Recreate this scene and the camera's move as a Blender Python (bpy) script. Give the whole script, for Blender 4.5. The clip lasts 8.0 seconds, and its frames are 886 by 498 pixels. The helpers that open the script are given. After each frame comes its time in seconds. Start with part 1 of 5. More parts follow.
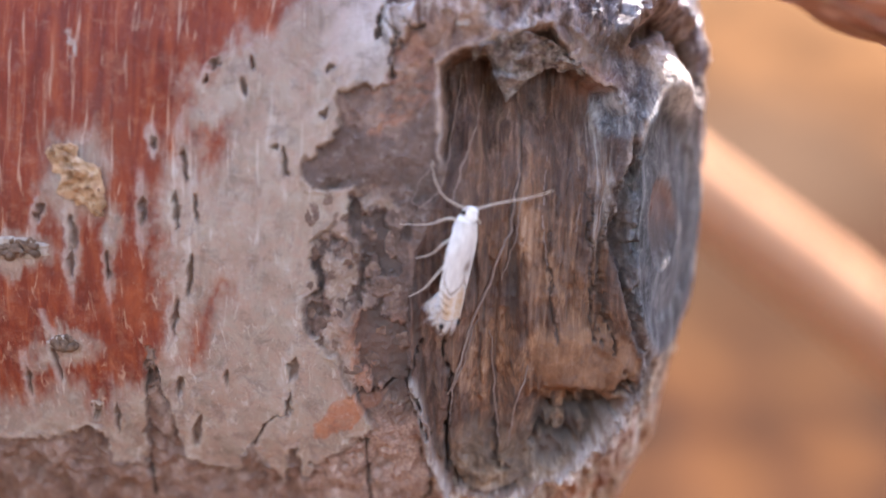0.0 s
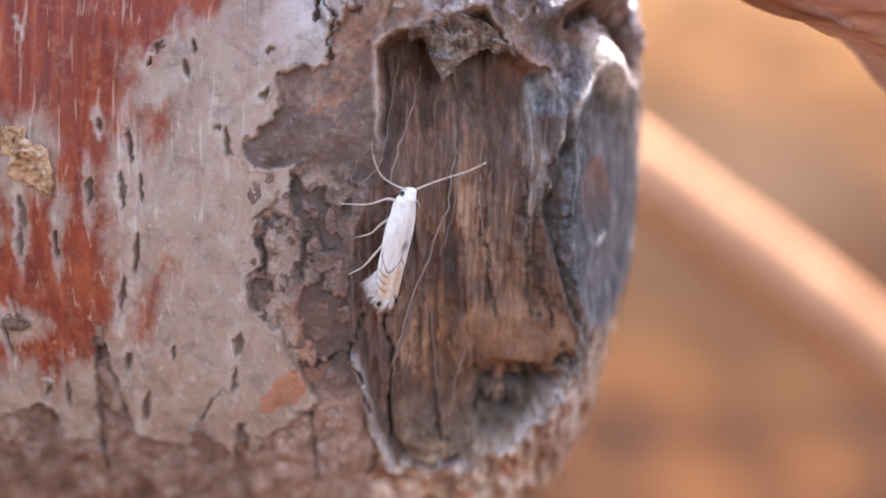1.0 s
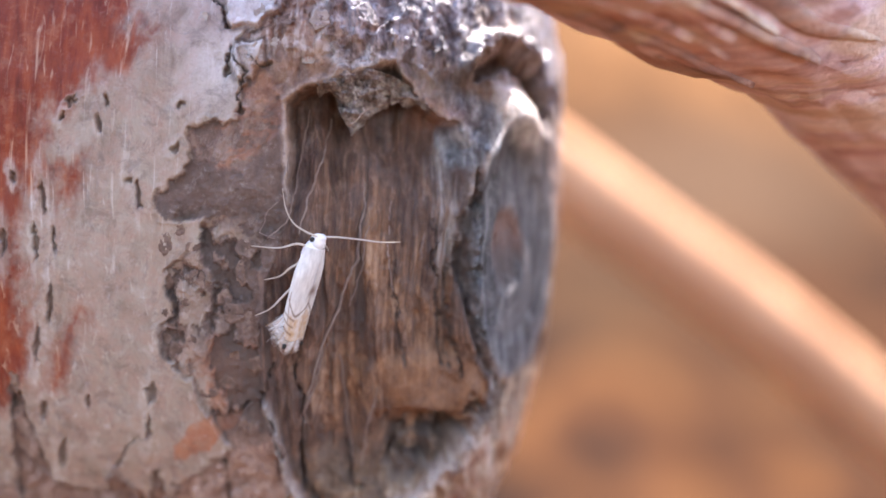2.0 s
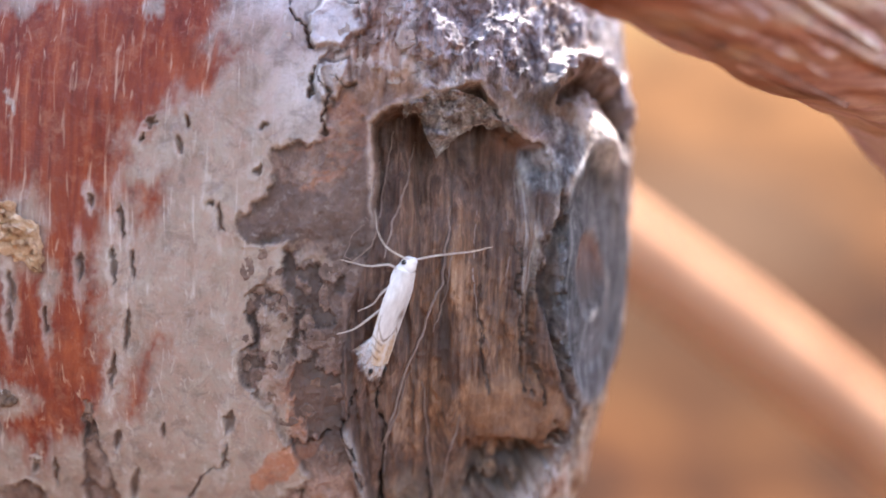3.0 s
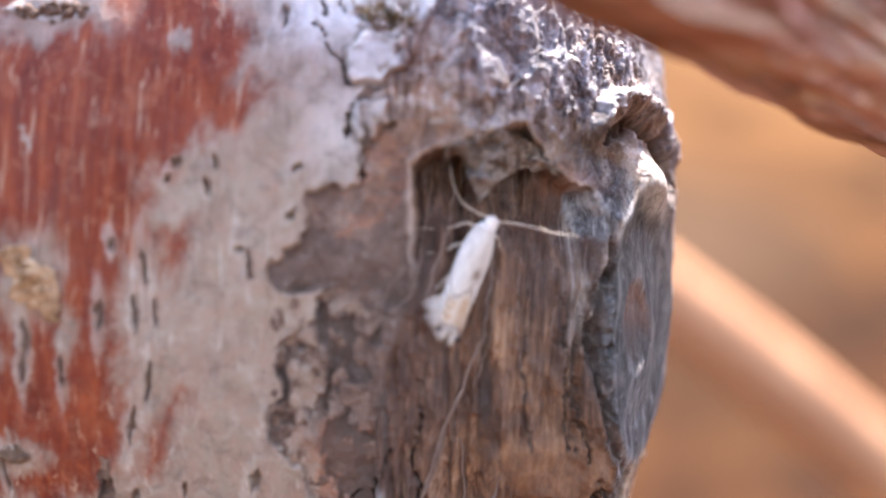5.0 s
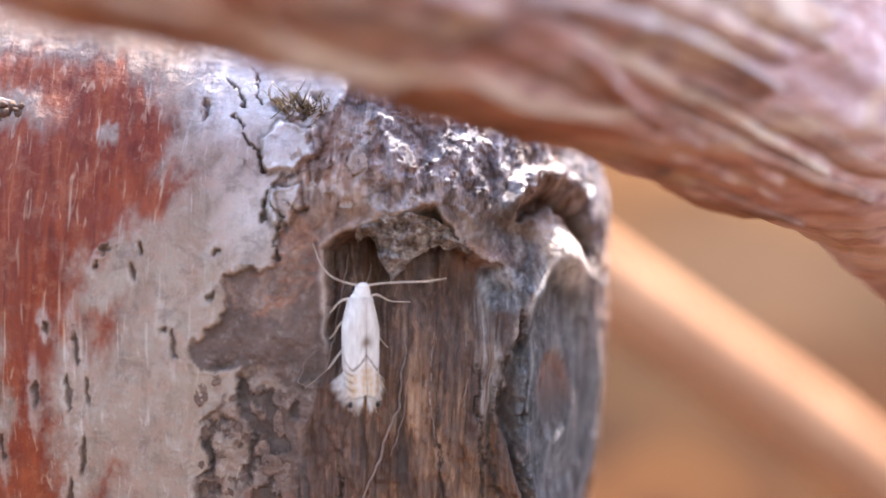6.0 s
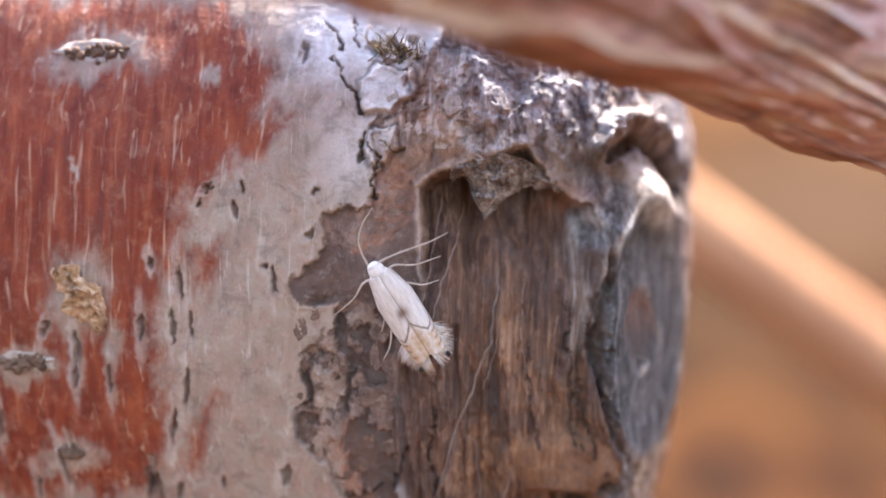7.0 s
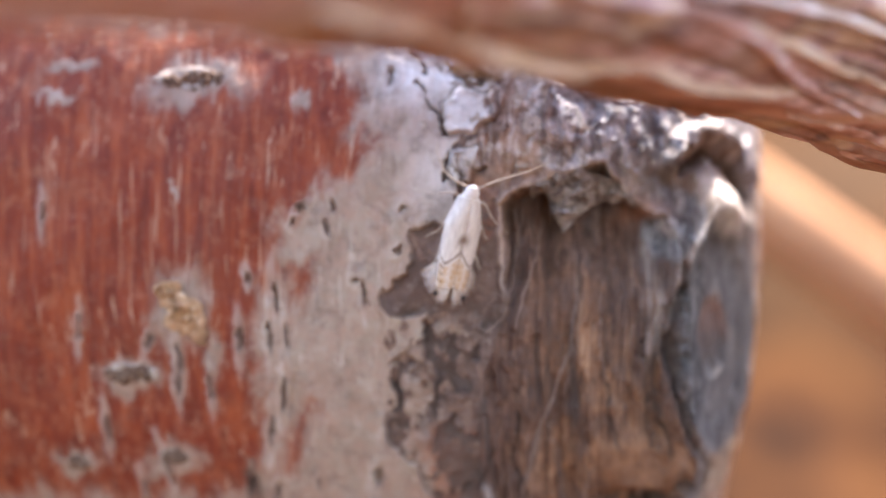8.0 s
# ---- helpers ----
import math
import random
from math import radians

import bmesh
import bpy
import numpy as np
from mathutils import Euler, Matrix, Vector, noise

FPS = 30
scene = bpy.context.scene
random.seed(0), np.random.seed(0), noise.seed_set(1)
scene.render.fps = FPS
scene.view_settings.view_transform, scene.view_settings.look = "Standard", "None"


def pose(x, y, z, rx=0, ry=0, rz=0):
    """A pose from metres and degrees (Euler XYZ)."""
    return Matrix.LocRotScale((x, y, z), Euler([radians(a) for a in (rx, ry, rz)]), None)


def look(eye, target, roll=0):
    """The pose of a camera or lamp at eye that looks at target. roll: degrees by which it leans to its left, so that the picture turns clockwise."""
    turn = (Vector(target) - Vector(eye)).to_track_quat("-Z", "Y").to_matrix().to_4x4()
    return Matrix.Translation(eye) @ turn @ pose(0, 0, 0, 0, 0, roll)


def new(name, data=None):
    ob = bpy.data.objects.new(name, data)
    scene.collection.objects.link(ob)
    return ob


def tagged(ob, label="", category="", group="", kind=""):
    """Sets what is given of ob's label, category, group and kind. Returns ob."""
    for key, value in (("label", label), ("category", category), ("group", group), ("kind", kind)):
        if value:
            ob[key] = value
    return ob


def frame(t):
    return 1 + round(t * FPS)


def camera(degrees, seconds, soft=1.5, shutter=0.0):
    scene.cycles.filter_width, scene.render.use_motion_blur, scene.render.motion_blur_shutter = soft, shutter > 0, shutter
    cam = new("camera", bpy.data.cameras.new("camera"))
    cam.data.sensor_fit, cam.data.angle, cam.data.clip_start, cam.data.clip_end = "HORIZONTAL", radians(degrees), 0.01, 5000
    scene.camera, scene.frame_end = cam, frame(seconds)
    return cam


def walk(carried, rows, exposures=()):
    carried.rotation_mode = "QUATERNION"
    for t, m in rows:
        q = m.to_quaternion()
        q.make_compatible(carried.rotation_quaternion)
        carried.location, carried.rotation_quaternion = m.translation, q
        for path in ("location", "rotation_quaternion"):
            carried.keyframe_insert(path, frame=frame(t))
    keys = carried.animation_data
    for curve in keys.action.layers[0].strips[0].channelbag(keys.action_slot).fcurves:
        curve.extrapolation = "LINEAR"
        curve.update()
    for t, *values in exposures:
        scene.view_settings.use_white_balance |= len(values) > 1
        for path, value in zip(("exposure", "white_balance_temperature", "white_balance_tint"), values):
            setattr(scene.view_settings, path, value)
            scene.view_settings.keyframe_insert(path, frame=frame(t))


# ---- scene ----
# ---- camera ----
LENS = 28.0
TINT = 20.0
PATH = [
    (0, -0.684, -57.044, 6.410, 3.310, -1.919, 2.242),
    (0.2, 0.047, -56.565, 5.977, 2.865, -1.733, 2.320),
    (0.3, -0.126, -57.042, 5.664, 3.093, -1.780, 2.025),
    (0.5, 0.221, -57.432, 5.551, 3.128, -1.474, 2.240),
    (0.7, 0.957, -58.130, 5.576, 2.477, -1.271, 1.919),
    (0.8, 0.928, -57.879, 5.237, 2.312, -1.825, 2.098),
    (1, 0.809, -58.702, 5.256, 2.698, -1.437, 1.704),
    (1.2, 0.590, -59.089, 6.252, 2.436, -1.961, 1.834),
    (1.3, 1.146, -59.400, 6.567, 2.439, -1.714, 1.622),
    (1.5, 2.173, -59.617, 7.168, 2.253, -1.764, 1.642),
    (1.7, 3.584, -59.537, 6.981, 2.426, -1.580, 1.911),
    (2.8, 1.476, -58.973, 6.493, 2.218, -0.033, 1.876),
    (3, -0.156, -58.379, 6.128, 1.640, 0.177, 1.859),
    (3.2, -0.885, -57.997, 6.611, 1.621, 0.278, 1.856),
    (3.3, -1.205, -57.643, 6.691, 1.272, -0.011, 1.827),
    (3.5, -1.913, -57.592, 6.828, 0.934, -0.034, 1.725),
    (3.7, -1.277, -57.222, 6.787, 0.912, 0.192, 1.760),
    (4, 0.161, -57.068, 6.331, 1.144, 0.179, 1.949),
    (4.2, -0.802, -57.531, 7.022, 0.902, 0.309, 1.917),
    (5.3, -2.573, -54.383, 7.663, 0.852, 0.477, 2.592),
    (5.5, -0.823, -55.034, 8.665, 1.698, 0.488, 2.251),
    (5.7, 0.968, -56.221, 8.388, 2.056, 0.126, 2.272),
    (5.8, 1.985, -56.480, 8.662, 2.293, 0.738, 1.774),
    (6, 3.672, -57.740, 8.538, 4.129, 1.799, 1.268),
    (6.2, 3.392, -58.394, 8.481, 5.091, 1.090, 1.508),
    (6.3, 3.540, -58.533, 8.476, 5.770, 1.216, 1.597),
    (6.5, 3.390, -58.783, 8.324, 5.678, 0.399, 1.626),
    (6.8, 2.905, -59.363, 8.569, 6.505, 0.185, 1.633),
    (7, 2.865, -59.529, 8.733, 6.131, -0.455, 1.627),
    (7.2, 2.485, -60.266, 9.015, 6.871, -1.301, 1.602),
    (7.3, 2.329, -61.003, 9.095, 7.283, -1.217, 1.460),
    (7.5, 1.979, -61.444, 9.498, 7.415, -1.728, 1.459),
    (7.7, 2.040, -61.840, 9.943, 7.432, -1.990, 1.408),
    (7.8, 2.133, -62.078, 10.196, 7.269, -1.809, 1.013),
    (8, 2.338, -62.707, 10.653, 7.961, -1.818, 0.758),
]  # seconds, x, y, z in millimetres, turn to the left, tilt up, lean in degrees


def eye_pose(x, y, z, yaw, pitch, roll):
    a, b = radians(yaw), radians(pitch)
    eye = Vector((x, y, z)) * 0.001
    ahead = Vector((-math.sin(a) * math.cos(b), math.cos(a) * math.cos(b), math.sin(b)))
    return look(eye, eye + ahead, roll)


cam = camera(LENS, 8.0, soft=1.7)
cam.data.dof.use_dof = True
cam.data.dof.focus_distance = 0.0582
cam.data.dof.aperture_fstop = 29.0
walk(cam, [(row[0], eye_pose(*row[1:])) for row in PATH], [(t, e, k, TINT) for t, e, k in ((0.0, 3.06, 6700.0), (3.5, 3.06, 6750.0), (5.5, 3.03, 6850.0), (6.8, 2.88, 7000.0), (8.0, 2.92, 7250.0))])

# ---- world and sun ----
SUN_EL, SUN_AZ = 66.0, 155.0  # degrees; azimuth from the viewer's side, towards the left
world = bpy.data.worlds.new("sky")
scene.world = world
world.use_nodes = True
wn = world.node_tree.nodes
sky = wn.new("ShaderNodeTexSky")
sky.sky_type = "NISHITA"
sky.sun_disc = False
sky.sun_elevation = radians(SUN_EL)
sky.sun_rotation = radians(180 - SUN_AZ)
wn["Background"].inputs["Strength"].default_value = 0.15
world.node_tree.links.new(sky.outputs["Color"], wn["Background"].inputs["Color"])
sun_data = bpy.data.lights.new("sun", "SUN")
sun_data.energy, sun_data.angle, sun_data.color = 3.3, radians(0.6), (1.0, 0.95, 0.88)
sun = new("sun", sun_data)
_e, _a = radians(SUN_EL), radians(SUN_AZ)
sun.matrix_world = look((0.3 * math.sin(_a) * math.cos(_e), -0.3 * math.cos(_a) * math.cos(_e), 0.3 * math.sin(_e)), (0, 0, 0))
MM = 0.001


# ---- materials ----
class Nodes:
    """A small helper to write node materials in few lines."""

    def __init__(self, name, rough=0.7, spec=0.4):
        self.m = bpy.data.materials.new(name)
        self.m.use_nodes = True
        self.t = self.m.node_tree
        self.b = self.t.nodes["Principled BSDF"]
        self.b.inputs["Roughness"].default_value = rough
        self.b.inputs["Specular IOR Level"].default_value = spec
        self.co = self.t.nodes.new("ShaderNodeTexCoord").outputs["Object"]

    def link(self, a, b):
        self.t.links.new(a, b)

    def put(self, sock, v):
        if isinstance(v, bpy.types.NodeSocket):
            self.link(v, sock)
        elif isinstance(v, (tuple, list)) and len(v) == 3 and sock.type == "RGBA":
            sock.default_value = (*v, 1)
        else:
            sock.default_value = v

    def scaled(self, sx, sy, sz, rx=0.0, ry=0.0, rz=0.0):
        n = self.t.nodes.new("ShaderNodeMapping")
        n.inputs["Scale"].default_value = (sx, sy, sz)
        n.inputs["Rotation"].default_value = (rx, ry, rz)
        self.link(self.co, n.inputs["Vector"])
        return n.outputs["Vector"]

    def noise(self, vec=None, scale=1000.0, detail=5.0, rough=0.6, warp=0.0):
        n = self.t.nodes.new("ShaderNodeTexNoise")
        self.link(vec or self.co, n.inputs["Vector"])
        for k, v in (("Scale", scale), ("Detail", detail), ("Roughness", rough), ("Distortion", warp)):
            n.inputs[k].default_value = v
        return n.outputs["Fac"]

    def attr(self, name):
        n = self.t.nodes.new("ShaderNodeAttribute")
        n.attribute_name = name
        return n.outputs["Fac"]

    def ramp(self, fac, *stops):
        n = self.t.nodes.new("ShaderNodeValToRGB")
        self.link(fac, n.inputs["Fac"])
        el = n.color_ramp.elements
        while len(el) < len(stops):
            el.new(0.5)
        for e, (p, c) in zip(el, stops):
            e.position = p
            e.color = (c, c, c, 1) if isinstance(c, (int, float)) else (*c, 1)
        return n.outputs["Color"]

    def mix(self, fac, a, b, how="MIX"):
        n = self.t.nodes.new("ShaderNodeMix")
        n.data_type, n.blend_type = "RGBA", how
        self.put(n.inputs[0], fac), self.put(n.inputs[6], a), self.put(n.inputs[7], b)
        return n.outputs[2]

    def math(self, how, a, b):
        n = self.t.nodes.new("ShaderNodeMath")
        n.operation = how
        self.put(n.inputs[0], a), self.put(n.inputs[1], b)
        return n.outputs[0]

    def bump(self, height, strength=0.5, far=0.00005):
        n = self.t.nodes.new("ShaderNodeBump")
        n.inputs["Strength"].default_value, n.inputs["Distance"].default_value = strength, far
        self.link(height, n.inputs["Height"])
        self.link(n.outputs["Normal"], self.b.inputs["Normal"])

    def done(self, colour=None, rough=None):
        if colour is not None:
            self.put(self.b.inputs["Base Color"], colour)
        if rough is not None:
            self.put(self.b.inputs["Roughness"], rough)
        return self.m


def trunk_material():
    n = Nodes("weathered_trunk", 0.6, 0.14)
    streak = n.noise(n.scaled(2300, 1300, 240), 1.0, 6, 0.66, 0.5)
    scratch = n.noise(n.scaled(4300, 3000, 300, 0, 0.12, 0), 1.0, 3, 0.5, 1.1)
    fine = n.noise(None, 7500, 6, 0.7)
    mid = n.noise(None, 1700, 6, 0.68, 0.3)
    broad = n.noise(None, 330, 4, 0.6)
    cell = n.noise(n.scaled(900, 900, 520), 1.0, 8, 0.74, 0.6)
    red = n.ramp(streak, (0.3, (0.105, 0.02, 0.012)), (0.48, (0.18, 0.035, 0.018)), (0.6, (0.24, 0.055, 0.023)), (0.74, (0.36, 0.12, 0.056)))
    red = n.mix(n.ramp(broad, (0.46, 0.0), (0.66, 0.4)), red, n.mix(0.5, red, (0.16, 0.06, 0.035)))
    red = n.mix(n.ramp(broad, (0.34, 0.7), (0.47, 0.0)), red, n.mix(0.55, red, (0.36, 0.1, 0.04)))
    red = n.mix(n.ramp(scratch, (0.6, 0.0), (0.74, 0.65)), red, (0.52, 0.34, 0.23))
    red = n.mix(n.ramp(mid, (0.52, 0.0), (0.72, 0.34)), red, (0.42, 0.22, 0.135))
    grey = n.ramp(cell, (0.26, (0.185, 0.137, 0.105)), (0.46, (0.29, 0.227, 0.178)), (0.74, (0.4, 0.338, 0.28)))
    grey = n.mix(n.ramp(mid, (0.4, 0.0), (0.64, 0.65)), grey, (0.35, 0.222, 0.168))
    grey = n.mix(n.ramp(scratch, (0.6, 0.0), (0.72, 0.5)), grey, (0.56, 0.5, 0.44))
    grey = n.mix(n.math("MULTIPLY", n.attr("pale"), n.ramp(mid, (0.3, 0.4), (0.55, 1.0))), grey, n.ramp(cell, (0.3, (0.44, 0.425, 0.415)), (0.65, (0.68, 0.67, 0.66))))
    inner = n.ramp(n.attr("chip"), (0.0, (0.06, 0.042, 0.037)), (0.2, (0.105, 0.068, 0.054)), (0.4, (0.16, 0.1, 0.077)), (0.6, (0.22, 0.142, 0.108)), (0.8, (0.26, 0.178, 0.138)), (1.0, (0.36, 0.275, 0.225)))
    inner = n.mix(0.5, inner, n.ramp(cell, (0.27, (0.05, 0.036, 0.032)), (0.48, (0.185, 0.115, 0.088)), (0.72, (0.4, 0.29, 0.235))))
    inner = n.mix(n.math("MULTIPLY", n.attr("taupe"), n.ramp(cell, (0.25, 0.5), (0.5, 0.9))), inner, n.ramp(mid, (0.3, (0.082, 0.056, 0.047)), (0.7, (0.17, 0.116, 0.097))))
    inner = n.mix(n.math("MULTIPLY", n.attr("tan"), n.ramp(cell, (0.36, 0.1), (0.55, 0.9))), inner, n.ramp(mid, (0.3, (0.27, 0.155, 0.105)), (0.7, (0.46, 0.31, 0.235))))
    inner = n.mix(n.math("MULTIPLY", n.attr("pink"), n.ramp(cell, (0.3, 0.25), (0.55, 0.9))), inner, n.ramp(fine, (0.32, (0.2, 0.122, 0.094)), (0.66, (0.5, 0.35, 0.28))))
    grain = n.noise(n.scaled(4200, 2500, 300), 1.0, 8, 0.7, 0.6)
    patch = n.noise(n.scaled(700, 600, 260), 1.0, 4, 0.6, 0.5)
    furrow = n.noise(n.scaled(1500, 1000, 105), 1.0, 5, 0.62, 1.3)
    wood = n.ramp(grain, (0.3, (0.042, 0.026, 0.021)), (0.45, (0.096, 0.056, 0.043)), (0.57, (0.155, 0.091, 0.067)), (0.76, (0.3, 0.19, 0.14)))
    amber = n.ramp(grain, (0.3, (0.062, 0.031, 0.018)), (0.46, (0.168, 0.086, 0.049)), (0.58, (0.285, 0.152, 0.086)), (0.76, (0.48, 0.315, 0.205)))
    wood = n.mix(n.math("MULTIPLY", n.attr("amber"), n.ramp(patch, (0.38, 0.3), (0.58, 1.0))), wood, amber)
    wood = n.mix(n.ramp(patch, (0.4, 0.85), (0.56, 0.0)), wood, n.mix(0.5, wood, (0.05, 0.034, 0.03)))
    wood = n.mix(n.ramp(furrow, (0.36, 0.8), (0.47, 0.0)), wood, n.mix(0.35, (0.045, 0.032, 0.027), wood))
    wood = n.mix(n.ramp(furrow, (0.56, 0.0), (0.68, 0.5)), wood, n.mix(0.5, wood, (0.42, 0.28, 0.19)))
    wood = n.mix(n.math("MULTIPLY", n.attr("swell"), 0.7), wood, n.ramp(mid, (0.3, (0.12, 0.06, 0.034)), (0.7, (0.29, 0.15, 0.082))))
    wood = n.mix(n.attr("moss"), wood, n.ramp(cell, (0.34, (0.026, 0.019, 0.015)), (0.46, (0.088, 0.06, 0.042)), (0.57, (0.19, 0.128, 0.086)), (0.7, (0.42, 0.32, 0.23))))
    silver = n.ramp(n.noise(n.scaled(1500, 900, 330), 1.0, 9, 0.78, 0.8), (0.36, (0.034, 0.031, 0.03)), (0.46, (0.088, 0.082, 0.081)), (0.55, (0.145, 0.135, 0.132)), (0.68, (0.28, 0.257, 0.245)))
    gnarl = n.ramp(cell, (0.29, (0.035, 0.035, 0.039)), (0.45, (0.12, 0.121, 0.13)), (0.58, (0.27, 0.27, 0.285)), (0.74, (0.48, 0.48, 0.5)))
    gnarl = n.mix(n.ramp(n.attr("swirl"), (0.42, 0.85), (0.49, 0.0)), gnarl, n.mix(0.3, gnarl, (0.06, 0.062, 0.072)))
    gnarl = n.mix(n.ramp(n.attr("swirl"), (0.52, 0.0), (0.6, 0.7)), gnarl, n.mix(0.5, gnarl, (0.52, 0.52, 0.54)))
    gnarl = n.mix(n.ramp(broad, (0.47, 0.0), (0.6, 0.8)), gnarl, n.ramp(mid, (0.3, (0.085, 0.052, 0.034)), (0.7, (0.33, 0.21, 0.14))))
    # cream crumbs, made brighter and warmer to hold sun and ground bounce
    gnarl = n.mix(n.attr("cream"), gnarl, n.ramp(cell, (0.34, (0.07, 0.043, 0.03)), (0.45, (0.3, 0.19, 0.125)), (0.55, (0.56, 0.4, 0.28)), (0.68, (0.8, 0.66, 0.52))))
    gnarl = n.mix(n.math("MULTIPLY", n.attr("tan"), n.ramp(cell, (0.34, 0.15), (0.5, 0.85))), gnarl, n.ramp(mid, (0.3, (0.24, 0.15, 0.108)), (0.68, (0.6, 0.48, 0.4))))
    col = n.mix(n.attr("grey"), inner, grey)
    col = n.mix(n.attr("red"), col, red)
    col = n.mix(n.attr("wood"), col, wood)
    col = n.mix(n.attr("gnarl"), col, gnarl)
    col = n.mix(n.attr("silver"), col, silver)
    col = n.mix(n.math("MULTIPLY", n.attr("slate"), n.ramp(mid, (0.34, 0.6), (0.5, 1.0))), col, n.ramp(cell, (0.36, (0.032, 0.033, 0.039)), (0.46, (0.13, 0.136, 0.155)), (0.54, (0.36, 0.375, 0.41)), (0.65, (0.64, 0.645, 0.67))))
    col = n.mix(n.math("MULTIPLY", n.attr("rust"), n.ramp(mid, (0.3, 0.55), (0.6, 1.0))), col, n.ramp(cell, (0.3, (0.24, 0.085, 0.05)), (0.65, (0.4, 0.18, 0.1))))
    # white for pale rims and for highlights painted into the colour
    col = n.mix(n.math("MULTIPLY", n.attr("chalk_glint"), n.ramp(cell, (0.36, 0.25), (0.55, 1.0))), col, (0.62, 0.56, 0.51))
    col = n.mix(n.math("MULTIPLY", n.ramp(n.noise(None, 1150, 7, 0.74, 0.5), (0.38, 0.75), (0.5, 0.0)), n.ramp(n.attr("red"), (0.0, 1.0), (1.0, 0.35))), col, n.mix(0.5, col, (0.085, 0.066, 0.062)))
    col = n.mix(n.math("MULTIPLY", n.ramp(n.noise(None, 2900, 6, 0.72, 0.3), (0.54, 0.0), (0.7, 0.38)), n.ramp(n.math("ADD", n.attr("wood"), n.attr("red")), (0.0, 1.0), (1.0, 0.25))), col, n.mix(0.5, col, (0.62, 0.56, 0.52)))
    # dark colour for dirt and for the painted shade of cracks and gaps
    col = n.mix(n.attr("soil_shade"), col, (0.08, 0.062, 0.055))
    n.bump(n.mix(n.attr("wood"), n.mix(0.5, fine, cell), n.mix(0.35, grain, fine)), 0.9, 0.00012)
    gloss = n.mix(n.attr("red"), n.ramp(fine, (0.3, 0.6), (0.7, 0.85)), n.ramp(mid, (0.3, 0.46), (0.7, 0.65)))
    return n.done(col, gloss)


# ---- shaping helpers ----
def lattice(x, y, seed):
    """Smooth value noise in 0..1 on arrays."""
    r = np.random.default_rng(seed).random((256, 256))
    xi, yi = np.floor(x).astype(int), np.floor(y).astype(int)
    fx, fy = x - xi, y - yi
    fx, fy = fx * fx * fx * (fx * (6 * fx - 15) + 10), fy * fy * fy * (fy * (6 * fy - 15) + 10)
    a, b = r[xi % 256, yi % 256], r[(xi + 1) % 256, yi % 256]
    c, d = r[xi % 256, (yi + 1) % 256], r[(xi + 1) % 256, (yi + 1) % 256]
    return (a * (1 - fx) + b * fx) * (1 - fy) + (c * (1 - fx) + d * fx) * fy


def fbm(x, y, seed, octaves=4, gain=0.5):
    out, amp, tot = 0, 1.0, 0.0
    for k in range(octaves):
        out = out + amp * lattice(x * 2**k, y * 2**k, seed + k)
        tot += amp
        amp *= gain
    return out / tot


def step(a, b, x):
    t = np.clip((x - a) / (b - a), 0, 1)
    return t * t * (3 - 2 * t)


# The plan of the trunk's front is outlined to fit the camera's view, in units of 1/54 mm, u to the right and v down.
UNIT, U0, V0 = 0.0185, 892.0, 642.0


def pts(text):
    return np.array([[float(c) for c in p.split(",")] for p in text.split()])


def inside(poly, u, v):
    """Signed distance to a polygon, positive inside."""
    best = np.full(u.shape, 1e9)
    odd = np.zeros(u.shape, bool)
    for (ax, ay), (bx, by) in zip(poly, np.roll(poly, -1, 0)):
        dx, dy = bx - ax, by - ay
        t = np.clip(((u - ax) * dx + (v - ay) * dy) / (dx * dx + dy * dy), 0, 1)
        best = np.minimum(best, (u - ax - t * dx) ** 2 + (v - ay - t * dy) ** 2)
        with np.errstate(divide="ignore", invalid="ignore"):
            odd ^= ((ay > v) != (by > v)) & (u < ax + (v - ay) * dx / (dy if dy else 1e-9))
    return np.where(odd, 1, -1) * np.sqrt(best)


def along(line, u, v):
    """Distance to an open line, and how far along it (0..1)."""
    best, where = np.full(u.shape, 1e9), np.zeros(u.shape)
    n = len(line) - 1
    for k in range(n):
        (ax, ay), (bx, by) = line[k], line[k + 1]
        dx, dy = bx - ax, by - ay
        t = np.clip(((u - ax) * dx + (v - ay) * dy) / (dx * dx + dy * dy), 0, 1)
        d = (u - ax - t * dx) ** 2 + (v - ay - t * dy) ** 2
        near = d < best
        best, where = np.where(near, d, best), np.where(near, (k + t) / n, where)
    return np.sqrt(best), where


def part(name, bm, material, parent=None, label="", smooth=True):
    """Links a bmesh as one mesh object under a thing or a part."""
    me = bpy.data.meshes.new(name)
    bm.to_mesh(me)
    bm.free()
    if smooth:
        me.polygons.foreach_set("use_smooth", [True] * len(me.polygons))
    me.materials.append(material)
    ob = new(name, me)
    ob.parent = parent
    return tagged(ob, label)


def tube(bm, path, radii, sides=8):
    """A round tube with closed ends along a path of vectors."""
    rings = []
    path = [Vector(p) for p in path]
    side = None
    for k, p in enumerate(path):
        d = (path[min(k + 1, len(path) - 1)] - path[max(k - 1, 0)]).normalized()
        if side is None:
            side = d.orthogonal().normalized()
        side = (side - d * side.dot(d)).normalized()
        up = d.cross(side)
        rings.append([bm.verts.new(p + radii[k] * (math.cos(a) * side + math.sin(a) * up)) for a in [2 * math.pi * j / sides for j in range(sides)]])
    for r, s in zip(rings, rings[1:]):
        for j in range(sides):
            bm.faces.new((r[j], r[(j + 1) % sides], s[(j + 1) % sides], s[j]))
    bm.faces.new(rings[0][::-1]), bm.faces.new(rings[-1])


